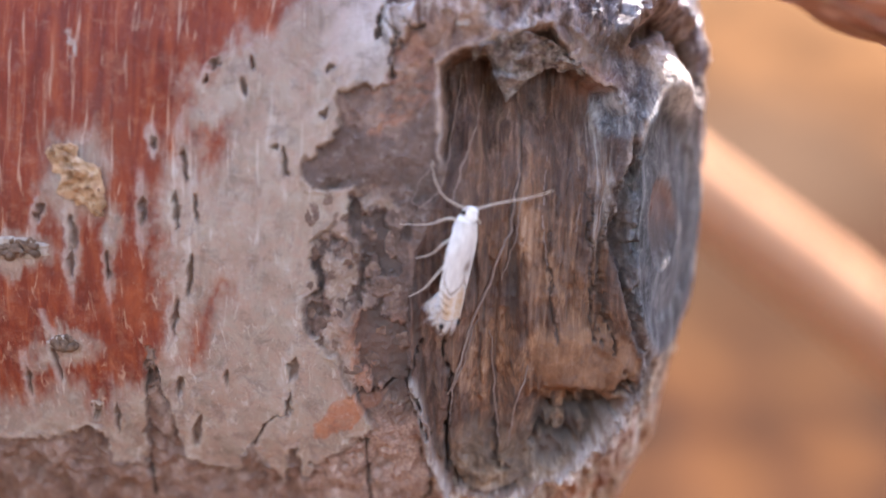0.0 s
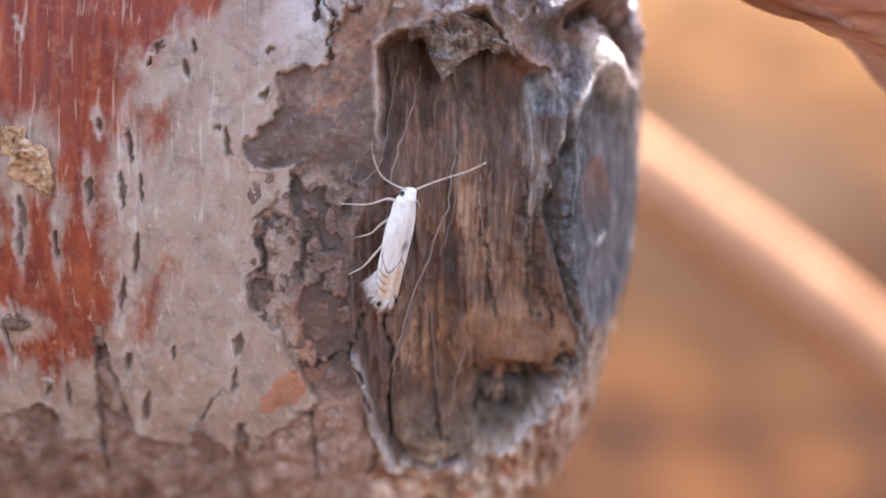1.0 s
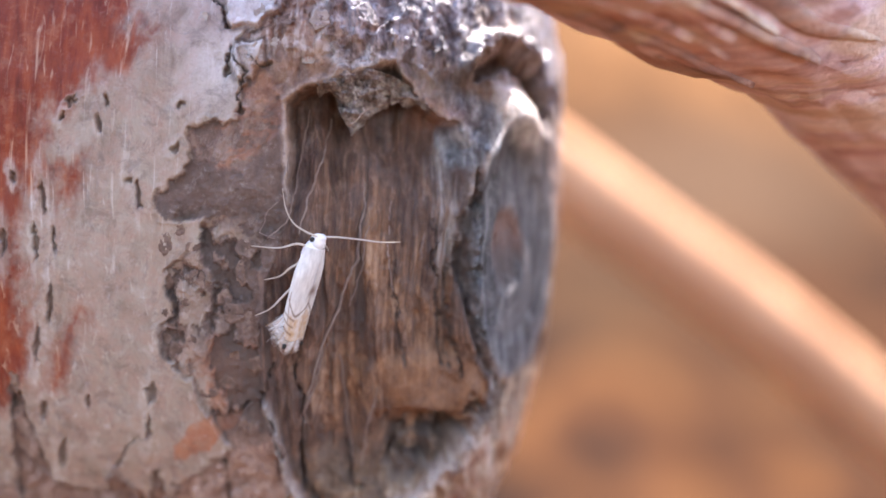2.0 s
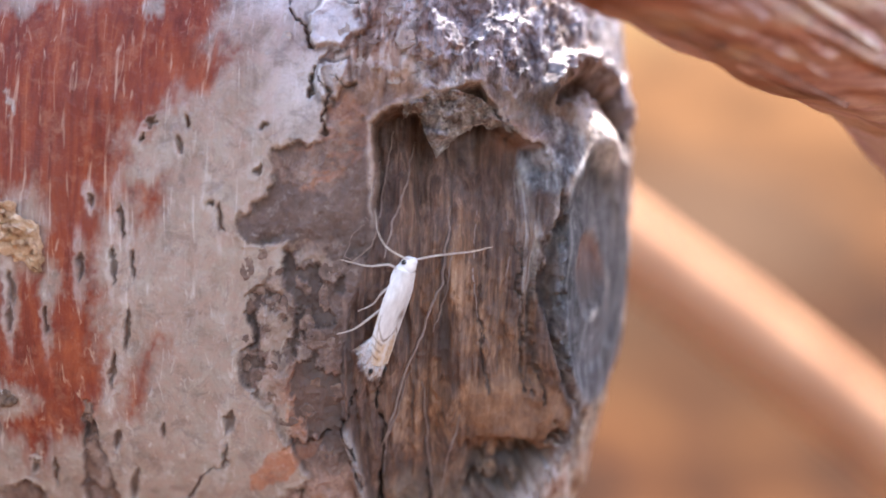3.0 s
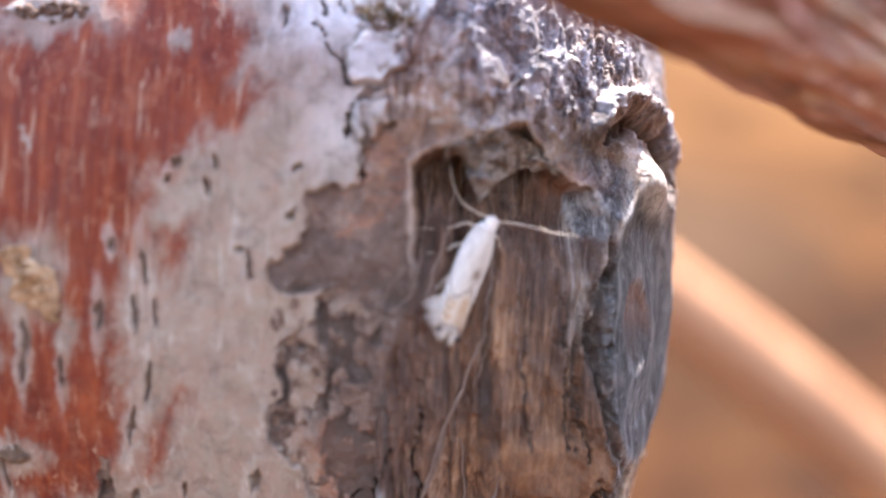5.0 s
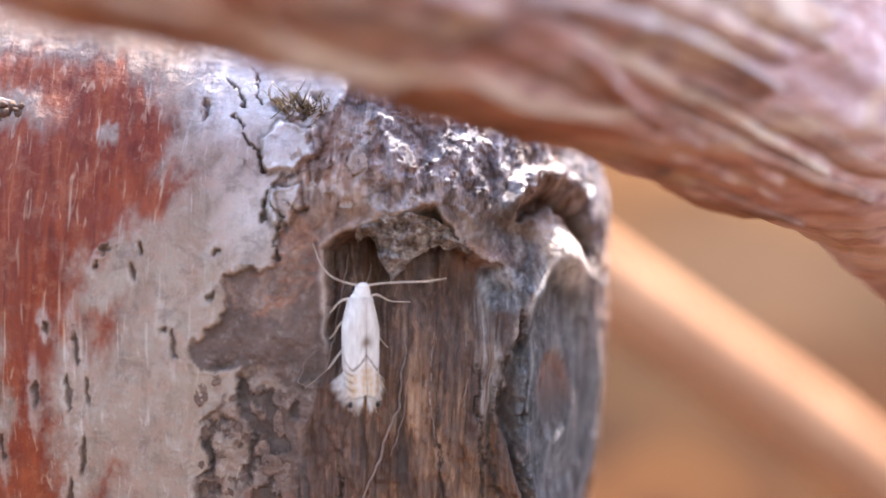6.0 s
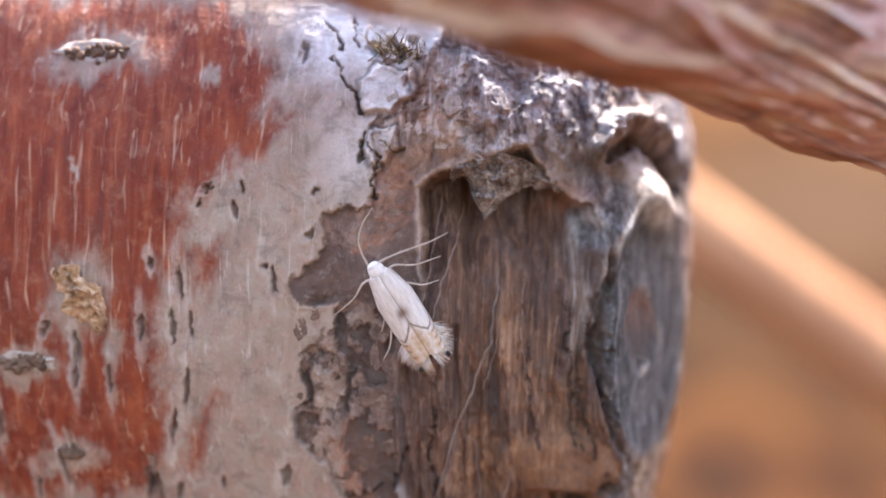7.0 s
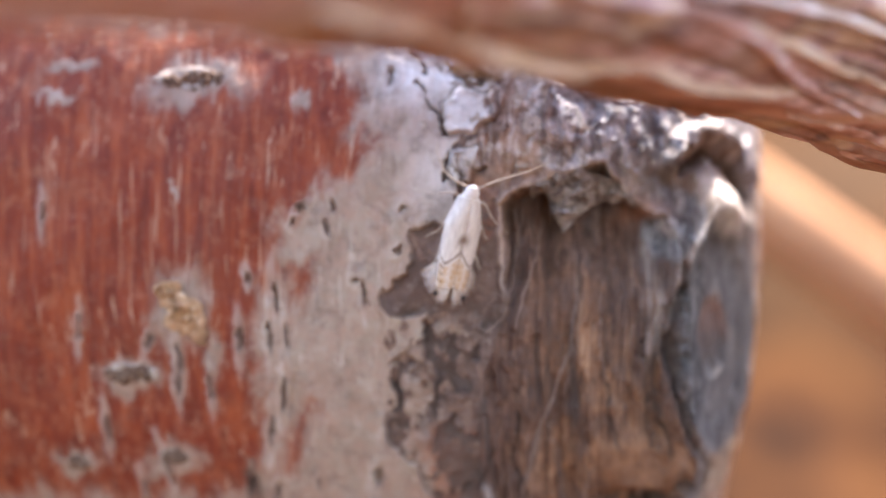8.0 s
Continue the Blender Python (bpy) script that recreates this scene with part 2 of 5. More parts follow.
def curve_points(ctrl, n):
    """n points on a Catmull-Rom curve through ctrl."""
    c = [Vector(p) for p in ctrl]
    c = [2 * c[0] - c[1]] + c + [2 * c[-1] - c[-2]]
    out = []
    for k in range(n):
        s = k / (n - 1) * (len(c) - 3)
        i = min(int(s), len(c) - 4)
        t = s - i
        a, b, d, e = c[i : i + 4]
        out.append(0.5 * ((2 * b) + (d - a) * t + (2 * a - 5 * b + 4 * d - e) * t * t + (3 * b - a - 3 * d + e) * t**3))
    return out


# ---- the trunk ----
R_TRUNK, Y_FRONT, Z_AXIS, X_END = 18.0, -1.6, 8.8, 5.05
END_WIDE, END_DEEP = 5.95, 13.5

HOLLOW = pts("664,84 700,58 740,44 790,22 840,10 880,40 900,80 930,98 965,110 996,150 985,230 975,330 985,430 1005,520 1030,585 1010,650 960,735 "
             "900,790 830,822 760,828 700,815 672,760 655,700 628,640 618,560 625,470 640,380 668,300 676,230 670,150")
GREY = pts("-700,770 -60,752 40,735 66,742 76,796 124,800 142,770 150,690 158,590 178,590 192,690 208,776 222,794 280,800 312,806 326,742 338,742 358,802 390,818 400,760 412,760 426,816 440,790 520,740 560,715 500,640 498,600 440,560 435,510 460,480 455,400 "
           "520,330 530,295 450,305 440,262 500,205 490,150 500,130 580,122 585,60 570,0 590,-40 640,-60 620,-120 700,-180 690,-330 -700,-430")
RED = pts("-700,690 -20,672 30,658 60,702 92,692 108,650 140,645 165,610 195,560 200,470 195,360 210,290 300,265 305,210 225,200 245,150 225,108 330,50 420,5 400,-10 430,-28 "
          "370,-40 395,-120 345,-190 310,-225 -700,-330")
RED_TONGUE = pts("310,480 285,520 255,620 225,615 235,560 270,505")
PALE_ISLES = (  # grey patches in the red bark: u, v, half width, half height
    (240, 350, 46, 125), (46, 300, 56, 74), (15, 597, 56, 30), (57, -148, 104, 42), (30, 60, 6, 22), (268, -102, 18, 20), (-62, 425, 68, 38), (-190, 615, 44, 26),
    (-190, -170, 60, 14), (-215, -110, 40, 12), (108, 395, 20, 42))
SLITS = (  # bark slits: u, v, half width, half height, lean
    (345, 95, 5, 15, -0.3), (333, 135, 5, 17, -0.2), (283, 99, 5, 9, 0.9), (268, 128, 4, 8, 0.6), (180, 235, 6, 14, -0.2), (233, 268, 5, 34, -0.12), (163, 355, 6, 30, 0), (221, 350, 5, 34, 0),
    (256, 345, 4, 28, -0.1), (243, 462, 7, 44, 0.1), (213, 535, 6, 36, 0.15), (408, 262, 6, 32, -0.1), (391, 236, 8, 7, 0), (214, 657, 7, 18, 0.2), (235, 730, 8, 34, 0.25), (418, 622, 8, 24, 0.25),
    (408, 678, 5, 24, 0.3), (93, 712, 6, 28, 0), (40, 398, 7, 36, -0.1), (34, 445, 6, 30, 0), (478, 98, 8, 8, 0.3), (100, 452, 5, 30, 0), (-5, 620, 5, 40, -0.2), (-60, 660, 6, 22, 0),
    (-160, 340, 5, 30, 0.1), (-120, 540, 6, 34, 0), (470, 172, 7, 10, 0.5), (60, 700, 4, 20, 0.3), (-20, 360, 6, 20, 0.3), (-230, 120, 5, 26, 0), (445, -150, 9, 18, 0.2), (300, 640, 4, 14, 0))


def taper(z):
    """How far the stub's end falls back above and below its middle."""
    return np.where(z > Z_AXIS, 0.0116, 0.0034) * (z - Z_AXIS) ** 2


def recess(x, z):
    """How much further back (millimetres) the stub's end lies than a plain rounded end."""
    high = np.interp(z, (3.0, 7.0, 11.0, 15.0), (0.2, 1.1, 2.2, 2.0))
    low = np.interp(z, (6.0, 9.0, 12.0), (1.3, 0.9, 0.4))
    return high * step(-3.4, 0.9, x) - low * step(1.0, 3.4, x)


def trunk_grid():
    xs = np.concatenate([np.linspace(-130, -27, 22), np.linspace(-26.6, X_END - END_WIDE, 600)])
    arc = np.linspace(0, math.pi / 2, 200)[1:]
    cap = np.linspace(0, 1, 12)[1:]
    X = np.concatenate([xs, X_END - END_WIDE + END_WIDE * np.sin(arc), X_END + 0 * cap])
    D = np.concatenate([0 * xs, END_DEEP * (1 - np.cos(arc)), END_DEEP + (R_TRUNK - END_DEEP - 0.05) * cap])
    th = np.concatenate([np.linspace(-180, -60, 22)[:-1], np.linspace(-60, 62, 860), np.linspace(62, 180, 22)[1:-1]])
    return X[:, None], D[:, None], np.radians(th)[None, :]


def blob(u, v, cu, cv, ru, rv, lean=0.0):
    du, dv = (u - cu) + lean * (v - cv), v - cv
    return (du / ru) ** 2 + (dv / rv) ** 2


def trunk_relief(u, v, w):
    """Zones and inward depth (millimetres) over the plan of the trunk's front; w is u along the skin."""
    v = v - 26 * step(590, 810, v)
    jit = fbm(w / 46, v / 46, 3, 5, 0.55), fbm(w / 46, v / 46, 13, 5, 0.55)
    wu, wv = u + 30 * (jit[0] - 0.5), v + 30 * (jit[1] - 0.5)
    su, sv = u + 70 * (fbm(w / 60, v / 80, 23, 5, 0.65) - 0.5), v + 110 * (fbm(w / 40, v / 120, 33, 5, 0.65) - 0.5)
    tiny = fbm(w / 7, v / 9, 43, 3)
    hol = inside(HOLLOW, u + 0.8 * (wu - u), v + 0.8 * (wv - v))
    gre = inside(GREY, wu + 16 * (fbm(w / 13, v / 13, 203, 3, 0.6) - 0.5), wv + 20 * (fbm(w / 15, v / 11, 207, 3, 0.6) - 0.5))
    m = {}
    m["wood"] = step(-4, 6, hol)
    m["grey"] = step(-2, 2, gre)
    red = np.maximum(inside(RED, su, sv), inside(RED_TONGUE, su, sv))
    for cu, cv, ru, rv in PALE_ISLES:
        red = np.minimum(red, 30 * (blob(su, sv, cu, cv, ru, rv) - 1))
    m["red"] = step(-32, 28, red + 18 * (tiny - 0.5)) * m["grey"]
    # upper bark is paler: sky and grazing sun are put into its colour
    m["pale"] = step(140, -40, np.hypot((u - 560) / 1.0, (v - 20) / 1.2)) * 0.8 + step(-60, -160, v) * step(380, 480, u)
    m["taupe"] = step(-3, 4, inside(pts("440,262 500,205 560,195 605,215 625,260 600,300 530,295 450,305"), wu + 30 * (fbm(w / 17, v / 12, 209, 3, 0.6) - 0.5), wv + 26 * (fbm(w / 20, v / 12, 211, 3, 0.6) - 0.5)))
    m["tan"] = step(-18, -3, hol) * step(250, 170, v) * step(760, 660, u) + 0.85 * step(1.3, 0.4, blob(wu, wv, 715, -55, 115, 100)) + 0.5 * step(1.2, 0.5, blob(wu, wv, 600, 60, 40, 60))
    m["taupe"] = np.maximum(m["taupe"], 0.75 * step(1.25, 0.6, blob(wu, wv, 640, 235, 42, 110)) + 0.85 * step(1.25, 0.6, blob(wu, wv, 575, 440, 75, 190)) * step(0.42, 0.56, fbm(w / 26, v / 40, 217, 4, 0.6)))
    m["pink"] = step(-12, 14, inside(pts("480,728 560,692 600,700 640,690 664,790 680,1000 380,1000 440,800"), wu, wv)) + 0.2 * step(1.2, 0.6, blob(wu, wv, 565, 165, 72, 42)) + 0.6 * step(1.2, 0.6, blob(wu, wv, 560, 600, 55, 60))
    m["pink"] = np.maximum(m["pink"], 0.45 * step(725, 790, v) * step(500, 430, u))
    # torn papery flakes between the grey bark and the hollow
    face = blob(u, v, 1078, 335, 72, 245) + 0.2 * (fbm(w / 60, v / 60, 91, 3) - 0.5)
    end = step(1.3, 0.95, face)
    band = (1 - m["grey"]) * (1 - m["wood"]) * (1 - end)
    torn = fbm(w / 46, v / 62, 141, 6, 0.62) - 0.06 * np.clip(-gre / 60, 0, 1.6) + 0.05 * step(250, 420, v) * step(680, 560, v) - 0.12 * step(640, 720, v)
    flake = step(0.535, 0.55, torn) * band * step(290, 330, v) * step(700, 640, v) * step(-120, -40, gre)
    gap = step(0.465, 0.445, torn) * band * step(250, 330, v) * step(720, 640, v)
    chips = fbm(w / 52 + 0.8 * jit[0], v / 66 + 0.8 * jit[1], 151, 6, 0.62)
    m["chip"] = np.floor(6 * np.clip((chips - 0.28 - 0.13 * step(290, 340, v) * step(690, 620, v)) / 0.44, 0, 0.999)) / 5 + 0 * u
    depth = 0.07 * band * (1 - flake) - 0.16 * band * (m["chip"] - 0.5) + 0.14 * gap
    for k, text in enumerate(("546,-96 562,-104 580,-122 612,-116 642,-118 648,-74 622,-66 612,-46 588,-52 566,-40 556,-60", "562,22 572,-8 590,-16 622,-22 628,22 606,34 598,54 572,50")):
        isle = inside(pts(text), wu, wv)
        flake = np.maximum(flake, step(-2, 2, isle))
        depth = depth - 0.14 * step(-2, 3, isle) - 0.05 * np.exp(-((isle - 5) / 5.0) ** 2)
        m["pale"] = np.maximum(m["pale"], step(-2, 4, isle))
        gap = np.maximum(gap, 0.8 * np.exp(-((isle + 5) / 4.0) ** 2))
    spall = fbm(w / 30 + jit[1], v / 48 + jit[0], 157, 5, 0.6)
    above = band * step(60, -10, v) * step(560, 610, u)
    depth = depth - 0.22 * above * np.floor(5 * spall) / 2.5
    flake = np.maximum(flake, above * step(0.56, 0.58, spall))
    gap = np.maximum(gap, 0.35 * above * step(0.43, 0.41, spall))
    # pale streaks brighten this bark in place of bounced light
    bounce_streaks = 0.55 * above * step(0.5, 0.62, fbm(w / 10, v / 60, 163, 4, 0.6)) * step(40, -30, v)
    m["taupe"] = np.maximum(m["taupe"], step(1.2, 0.7, blob(wu, wv, 658, -22, 40, 40)))
    m["grey"] = np.maximum(m["grey"], flake * (0.62 + 0.16 * step(240, 320, v)))
    depth = depth + 0.45 * (fbm(w / 170, v / 200, 5, 3) - 0.5)
    depth = depth + band * (0.16 * (fbm(w / 30, v / 30, 41, 4, 0.55) - 0.5) + 0.08 * (fbm(w / 26, v / 26, 45, 4, 0.65) - 0.5) * step(260, 380, v))
    depth = depth + (1 - band) * (1 - m["wood"]) * (1 - end) * (0.05 * (fbm(w / 14, v / 80, 51, 4) - 0.5) - 0.03 * step(0.3, 0.9, m["grey"] * (1 - m["red"])))
    # curled rim where the grey sheet ends
    depth = depth - 0.045 * np.exp(-((gre - 5) / 5.0) ** 2) * (0.4 + 1.2 * fbm(w / 25, v / 25, 55, 2))
    sheets = np.floor(9 * fbm(w / 80 + jit[1], v / 110, 161, 6, 0.6)) / 9
    depth = depth - 0.10 * m["grey"] * (1 - m["red"]) * (sheets - 0.5)
    rough = step(690, 760, v) * band
    depth = depth - rough * (0.7 * (fbm(w / 40, v / 46, 171, 5, 0.62) - 0.5))
    murky = step(1.3, 0.4, blob(wu, wv, 610, -160, 52, 26)) * step(0.44, 0.56, fbm(w / 20, v / 26, 159, 4, 0.6))
    depth = depth + 0.3 * murky
    # shade of gaps, crevices and sheet edges is painted in with the dirt
    m["soil_shade"] = 0.75 * gap + 0.7 * murky + 0.2 * rough * step(0.44, 0.34, fbm(w / 40, v / 46, 171, 5, 0.62)) + 0.4 * np.exp(-((gre + 4) / 4.0) ** 2)
    # the hollow, deepest under its upper lip
    depth = depth + step(-1.5, 5, hol) * (0.28 * step(800, 700, v) + 1.3 * step(330, 40, v)) + step(0, 90, hol) * 0.6 * step(840, 700, v)
    bend = 30 * (fbm(v / 190, u / 260, 61, 3) - 0.5) + (u - 800) * 0.06 * (v - 350) / 350
    g0 = fbm((u + bend) / 46, v / 600, 65, 2)
    g1 = fbm((u + bend) / 19, v / 420, 71, 4, 0.6)
    g2 = np.abs(fbm((u + bend) / 12, v / 260, 81, 3) - 0.5)
    depth = depth + m["wood"] * (0.05 + 0.95 * step(760, 620, v)) * (1.1 * (g0 - 0.5) + 0.55 * (g1 - 0.5) + 0.14 * g2 + 0.06 * (tiny - 0.5))
    swell = blob(wu, wv, 940, 605, 115, 66)
    m["swell"] = step(1.25, 0.55, swell) * m["wood"]
    depth = depth - 0.8 * m["swell"] * m["wood"] * (1.1 * (g0 - 0.5) + 0.55 * (g1 - 0.5) + 0.14 * g2)
    crumb = fbm(w / 22, v / 20, 79, 5, 0.62)
    m["moss"] = step(690, 790, wv + 50 * (jit[0] - 0.5) + 0.28 * np.clip(u - 760, 0, 200)) * m["wood"]
    depth = depth - m["moss"] * 0.35 * (crumb - 0.5)
    knots = fbm((u + bend) / 34, v / 60, 75, 4, 0.6)
    depth = depth + m["wood"] * (1 - m["swell"]) * 0.5 * (knots - 0.5)
    fold = np.exp(-((u - 716 - 0.08 * (v - 150)) / 17) ** 2) * step(300, 180, v)
    depth = depth - 0.55 * fold * m["wood"] + 0.4 * np.exp(-((u - 745 - 0.05 * (v - 150)) / 9) ** 2) * step(330, 200, v) * m["wood"]
    m["soil_shade"] = np.maximum(m["soil_shade"], 0.75 * m["wood"] * (1 - m["swell"]) * (1 - m["moss"]) * step(0.60, 0.72, g1))
    m["amber"] = step(690, 810, u + 60 * (jit[0] - 0.5) + 0.12 * (v - 300)) * step(150, 290, v + 0.25 * (860 - u)) * m["wood"] * (0.6 + 0.4 * step(200, 480, v))
    # smooth swelling in the lower part of the hollow
    depth = depth - 0.28 * step(1.2, 0.2, swell) + 0.3 * step(0, 26, v - 650 + 0.12 * (u - 900)) * step(800, 860, u) * step(1010, 960, u) * m["wood"]
    # groove beside the cut face, the face, its pit
    groove = inside(pts("1004,180 992,230 978,300 972,380 990,430 1010,540 1022,540 1014,420 1016,330 1015,250"), wu + 24 * (fbm(w / 12, v / 46, 227, 4, 0.62) - 0.5), wv)
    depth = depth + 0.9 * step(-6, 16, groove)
    m["soil_shade"] = np.maximum(m["soil_shade"], 0.4 * step(-4, 8, groove) * step(0.4, 0.6, fbm(w / 16, v / 90, 223, 4, 0.6)))
    m["silver"] = step(1.12, 0.92, face) * (1 - m["wood"])
    depth = depth + 0.3 * step(1, 0.5, face) - 0.07 * np.exp(-((face - 1.05) / 0.24) ** 2) + m["silver"] * (0.1 * (fbm(w / 30, v / 90, 97, 4) - 0.5) - 0.09 * np.exp(-((face - 0.72) / 0.1) ** 2) * step(1070, 1100, u))
    pit = blob(u, v, 1072, 338, 29, 84) + 0.5 * (fbm(w / 14, v / 22, 95, 3) - 0.5)
    depth = depth + 0.32 * step(1.3, 0.2, pit)
    m["rust"] = 0.6 * step(1.35, 0.5, pit) * step(400, 300, v + 50 * (jit[1] - 0.5)) * step(230, 280, v) + 0.6 * np.maximum(step(1.3, 0.5, blob(wu, wv, 560, 165, 66, 44)), 0.7 * step(1.3, 0.5, blob(wu, wv, 615, 95, 44, 75))) * step(0.45, 0.58, fbm(w / 34 + v / 60, v / 22, 213, 4, 0.6))
    m["soil_shade"] = np.maximum(m["soil_shade"], step(1.05, 0.35, pit) * (0.45 + 0.4 * step(310, 370, v)))
    # crest over the face, and the outer ridge behind it
    crest = np.exp(-((u - 1076 - 0.5 * (v - 84)) / 36) ** 2 - ((v - 84) / 60) ** 2)
    depth = depth - 0.75 * crest
    d, s = along(pts("975,0 1005,-52 1058,-66 1104,-32 1128,40 1138,130 1146,240"), wu, wv)
    depth = depth - 0.85 * step(28, 2, d) * (1 - 0.5 * s) * step(0.92, 0.6, s)
    arch = 0.05 * step(20, 6, d) * (1 - 0.5 * s)
    d2, s2 = along(pts("1000,10 1040,-28 1082,4 1108,70 1122,130"), wu, wv)
    depth = depth + 0.55 * step(18, 4, d2) * step(1.0, 0.7, s2)
    m["soil_shade"] = np.maximum(m["soil_shade"], 0.8 * step(16, 5, d2))
    # gnarled callus above and below the hollow
    up = inside(pts("690,-170 740,-60 850,-20 900,60 960,90 1000,140 1040,180 1120,130 1200,140 1300,-60 1120,-300 820,-220"), wu, wv)
    low = inside(pts("650,800 720,836 790,842 860,820 915,775 965,745 1035,622 1080,560 1240,600 1140,1000 640,1000"), wu, wv)
    calm = step(1.3, 0.5, blob(u, v, 1062, 120, 74, 100))
    m["gnarl"] = np.maximum(step(-80, 40, up + 110 * (fbm(w / 40, v / 60, 145, 4, 0.6) - 0.5)), step(-8, 8, low)) * (1 - m["silver"]) * (1 - m["wood"])
    # lower rim, where bounced warm light is part of the cream colour
    m["cream"] = step(-20, 20, low + 40 * (jit[1] - 0.5)) * m["gnarl"]
    w1, w2 = fbm(w / 90, v / 90, 7, 3), fbm(w / 90, v / 90, 17, 3)
    lump = fbm(w / 52 + 2.2 * w1, v / 70 + 2.2 * w2, 101, 3, 0.5)
    fold = 1 - 2 * np.abs(fbm(w / 60 + 2.5 * w2, v / 50 + 2.0 * w1, 111, 2) - 0.5)
    curl = fbm(w / 17 + 2.6 * w1, v / 44 + 2.6 * w2, 115, 4, 0.6)
    depth = depth - m["gnarl"] * (1 - 0.65 * step(1020, 1100, u)) * (1 - 0.9 * calm) * (1 - 0.45 * step(500, 600, v)) * (0.28 * (lump - 0.5) + 0.15 * (fold - 0.8) + 0.14 * (curl - 0.5) + 0.09 * (fbm(w / 9, v / 12, 121, 4, 0.6) - 0.5))
    m["swirl"] = fbm(w / 36 + 3.0 * w1, v / 64 + 3.0 * w2, 117, 5, 0.6) + 0 * u
    # slate patches; the last term paints faint shade into the hollow's top
    m["slate"] = np.maximum(step(1.3, 0.5, blob(wu, wv, 984, 118, 44, 76)), step(1.2, 0.5, blob(wu, wv, 1010, 110, 36, 60))) + 0.95 * step(0.38, 0.5, lump + 0.12 * (curl - 0.5)) * step(30, -50, v) * step(690, 780, u) + 0.7 * step(1.2, 0.5, blob(wu, wv, 775, -3, 45, 28)) + 0.08 * m["wood"] * step(330, 130, v + 120 * (jit[0] - 0.5)) * step(0.42, 0.58, knots)
    m["soil_shade"] = np.maximum(m["soil_shade"], m["gnarl"] * 0.4 * step(0.40, 0.30, lump))
    # the crest's sun glare and the callus highlights are painted white
    m["chalk_glint"] = np.maximum(arch, 0.8 * step(0.1, 0.6, crest + 0.2 * (tiny - 0.5))) + m["gnarl"] * (step(0.60, 0.70, lump) * 0.25 * step(620, 700, v) + 0.12 * step(0.54, 0.64, curl) * step(120, 40, v))
    murk = inside(pts("815,760 870,690 950,645 1025,612 1018,655 965,722 920,772 850,795"), wu, wv)
    dark_pits = step(-10, 16, murk) * step(0.44, 0.60, fbm(w / 34, v / 20, 131, 4, 0.6) + 0.1 * step(1.3, 0.4, blob(wu, wv, 880, 752, 50, 20)))
    depth = depth + 0.4 * dark_pits
    # the pits' darkness is painted on top of their shallow relief
    m["soil_shade"] = np.maximum(m["soil_shade"], 0.8 * dark_pits)
    d, s = along(pts("690,828 760,846 840,836 905,796 965,750 1030,650 1068,580"), wu, wv)
    rim = step(30, 6, d) * step(1075, 1020, u)
    depth = depth - 0.25 * rim * (0.2 + 1.5 * fbm(w / 26, v / 16, 181, 4, 0.6))
    m["chalk_glint"] = np.maximum(m["chalk_glint"], 0.6 * step(36, 10, d) * (1 - 0.8 * m["wood"]) * step(1080, 1030, u) * step(0.40, 0.54, fbm(w / 20, v / 20, 191, 4)))
    d, s = along(pts("628,636 646,690 660,760 690,818"), u, v)
    depth = depth - 0.45 * step(12, 2, d)
    m["chalk_glint"] = np.maximum(m["chalk_glint"], 0.4 * step(10, 4, d))
    m["chalk_glint"] = np.maximum(m["chalk_glint"], 0.65 * step(1.3, 0.4, blob(wu, wv, 948, 275, 44, 130)) * step(0.4, 0.58, g1))
    ring = np.exp(-((face - 1.12) / 0.16) ** 2)
    m["chalk_glint"] = np.maximum(m["chalk_glint"], 0.42 * ring * step(640, 540, v) * step(0.36, 0.52, fbm(w / 24, v / 50, 231, 4, 0.6)))
    # pale lip round the top and left of the hollow
    m["chalk_glint"] = np.maximum(m["chalk_glint"], 0.35 * np.exp(-((hol + 5) / 5.0) ** 2) * step(320, 220, v))
    depth = depth - 0.12 * np.exp(-((hol + 7) / 8.0) ** 2) * step(330, 200, v)
    m["rust"] = np.maximum(m["rust"], step(-2, 4, inside(pts("446,700 490,668 540,655 596,644 570,676 535,690 520,718 450,730"), wu, wv)))
    m["rust"] = np.maximum(m["rust"], 0.7 * m["gnarl"] * step(600, 680, v) * step(0.52, 0.6, fbm(w / 36, v / 36, 195, 4)))
    m["rust"] = np.maximum(m["rust"], 0.5 * np.exp(-((u - 930) / 55) ** 2 - ((v - 96) / 22) ** 2))
    m["rust"] = np.maximum(m["rust"], 0.6 * band * step(1.3, 0.4, blob(wu, wv, 565, 585, 70, 80)) * step(0.42, 0.56, fbm(w / 30, v / 38, 219, 4, 0.6)))
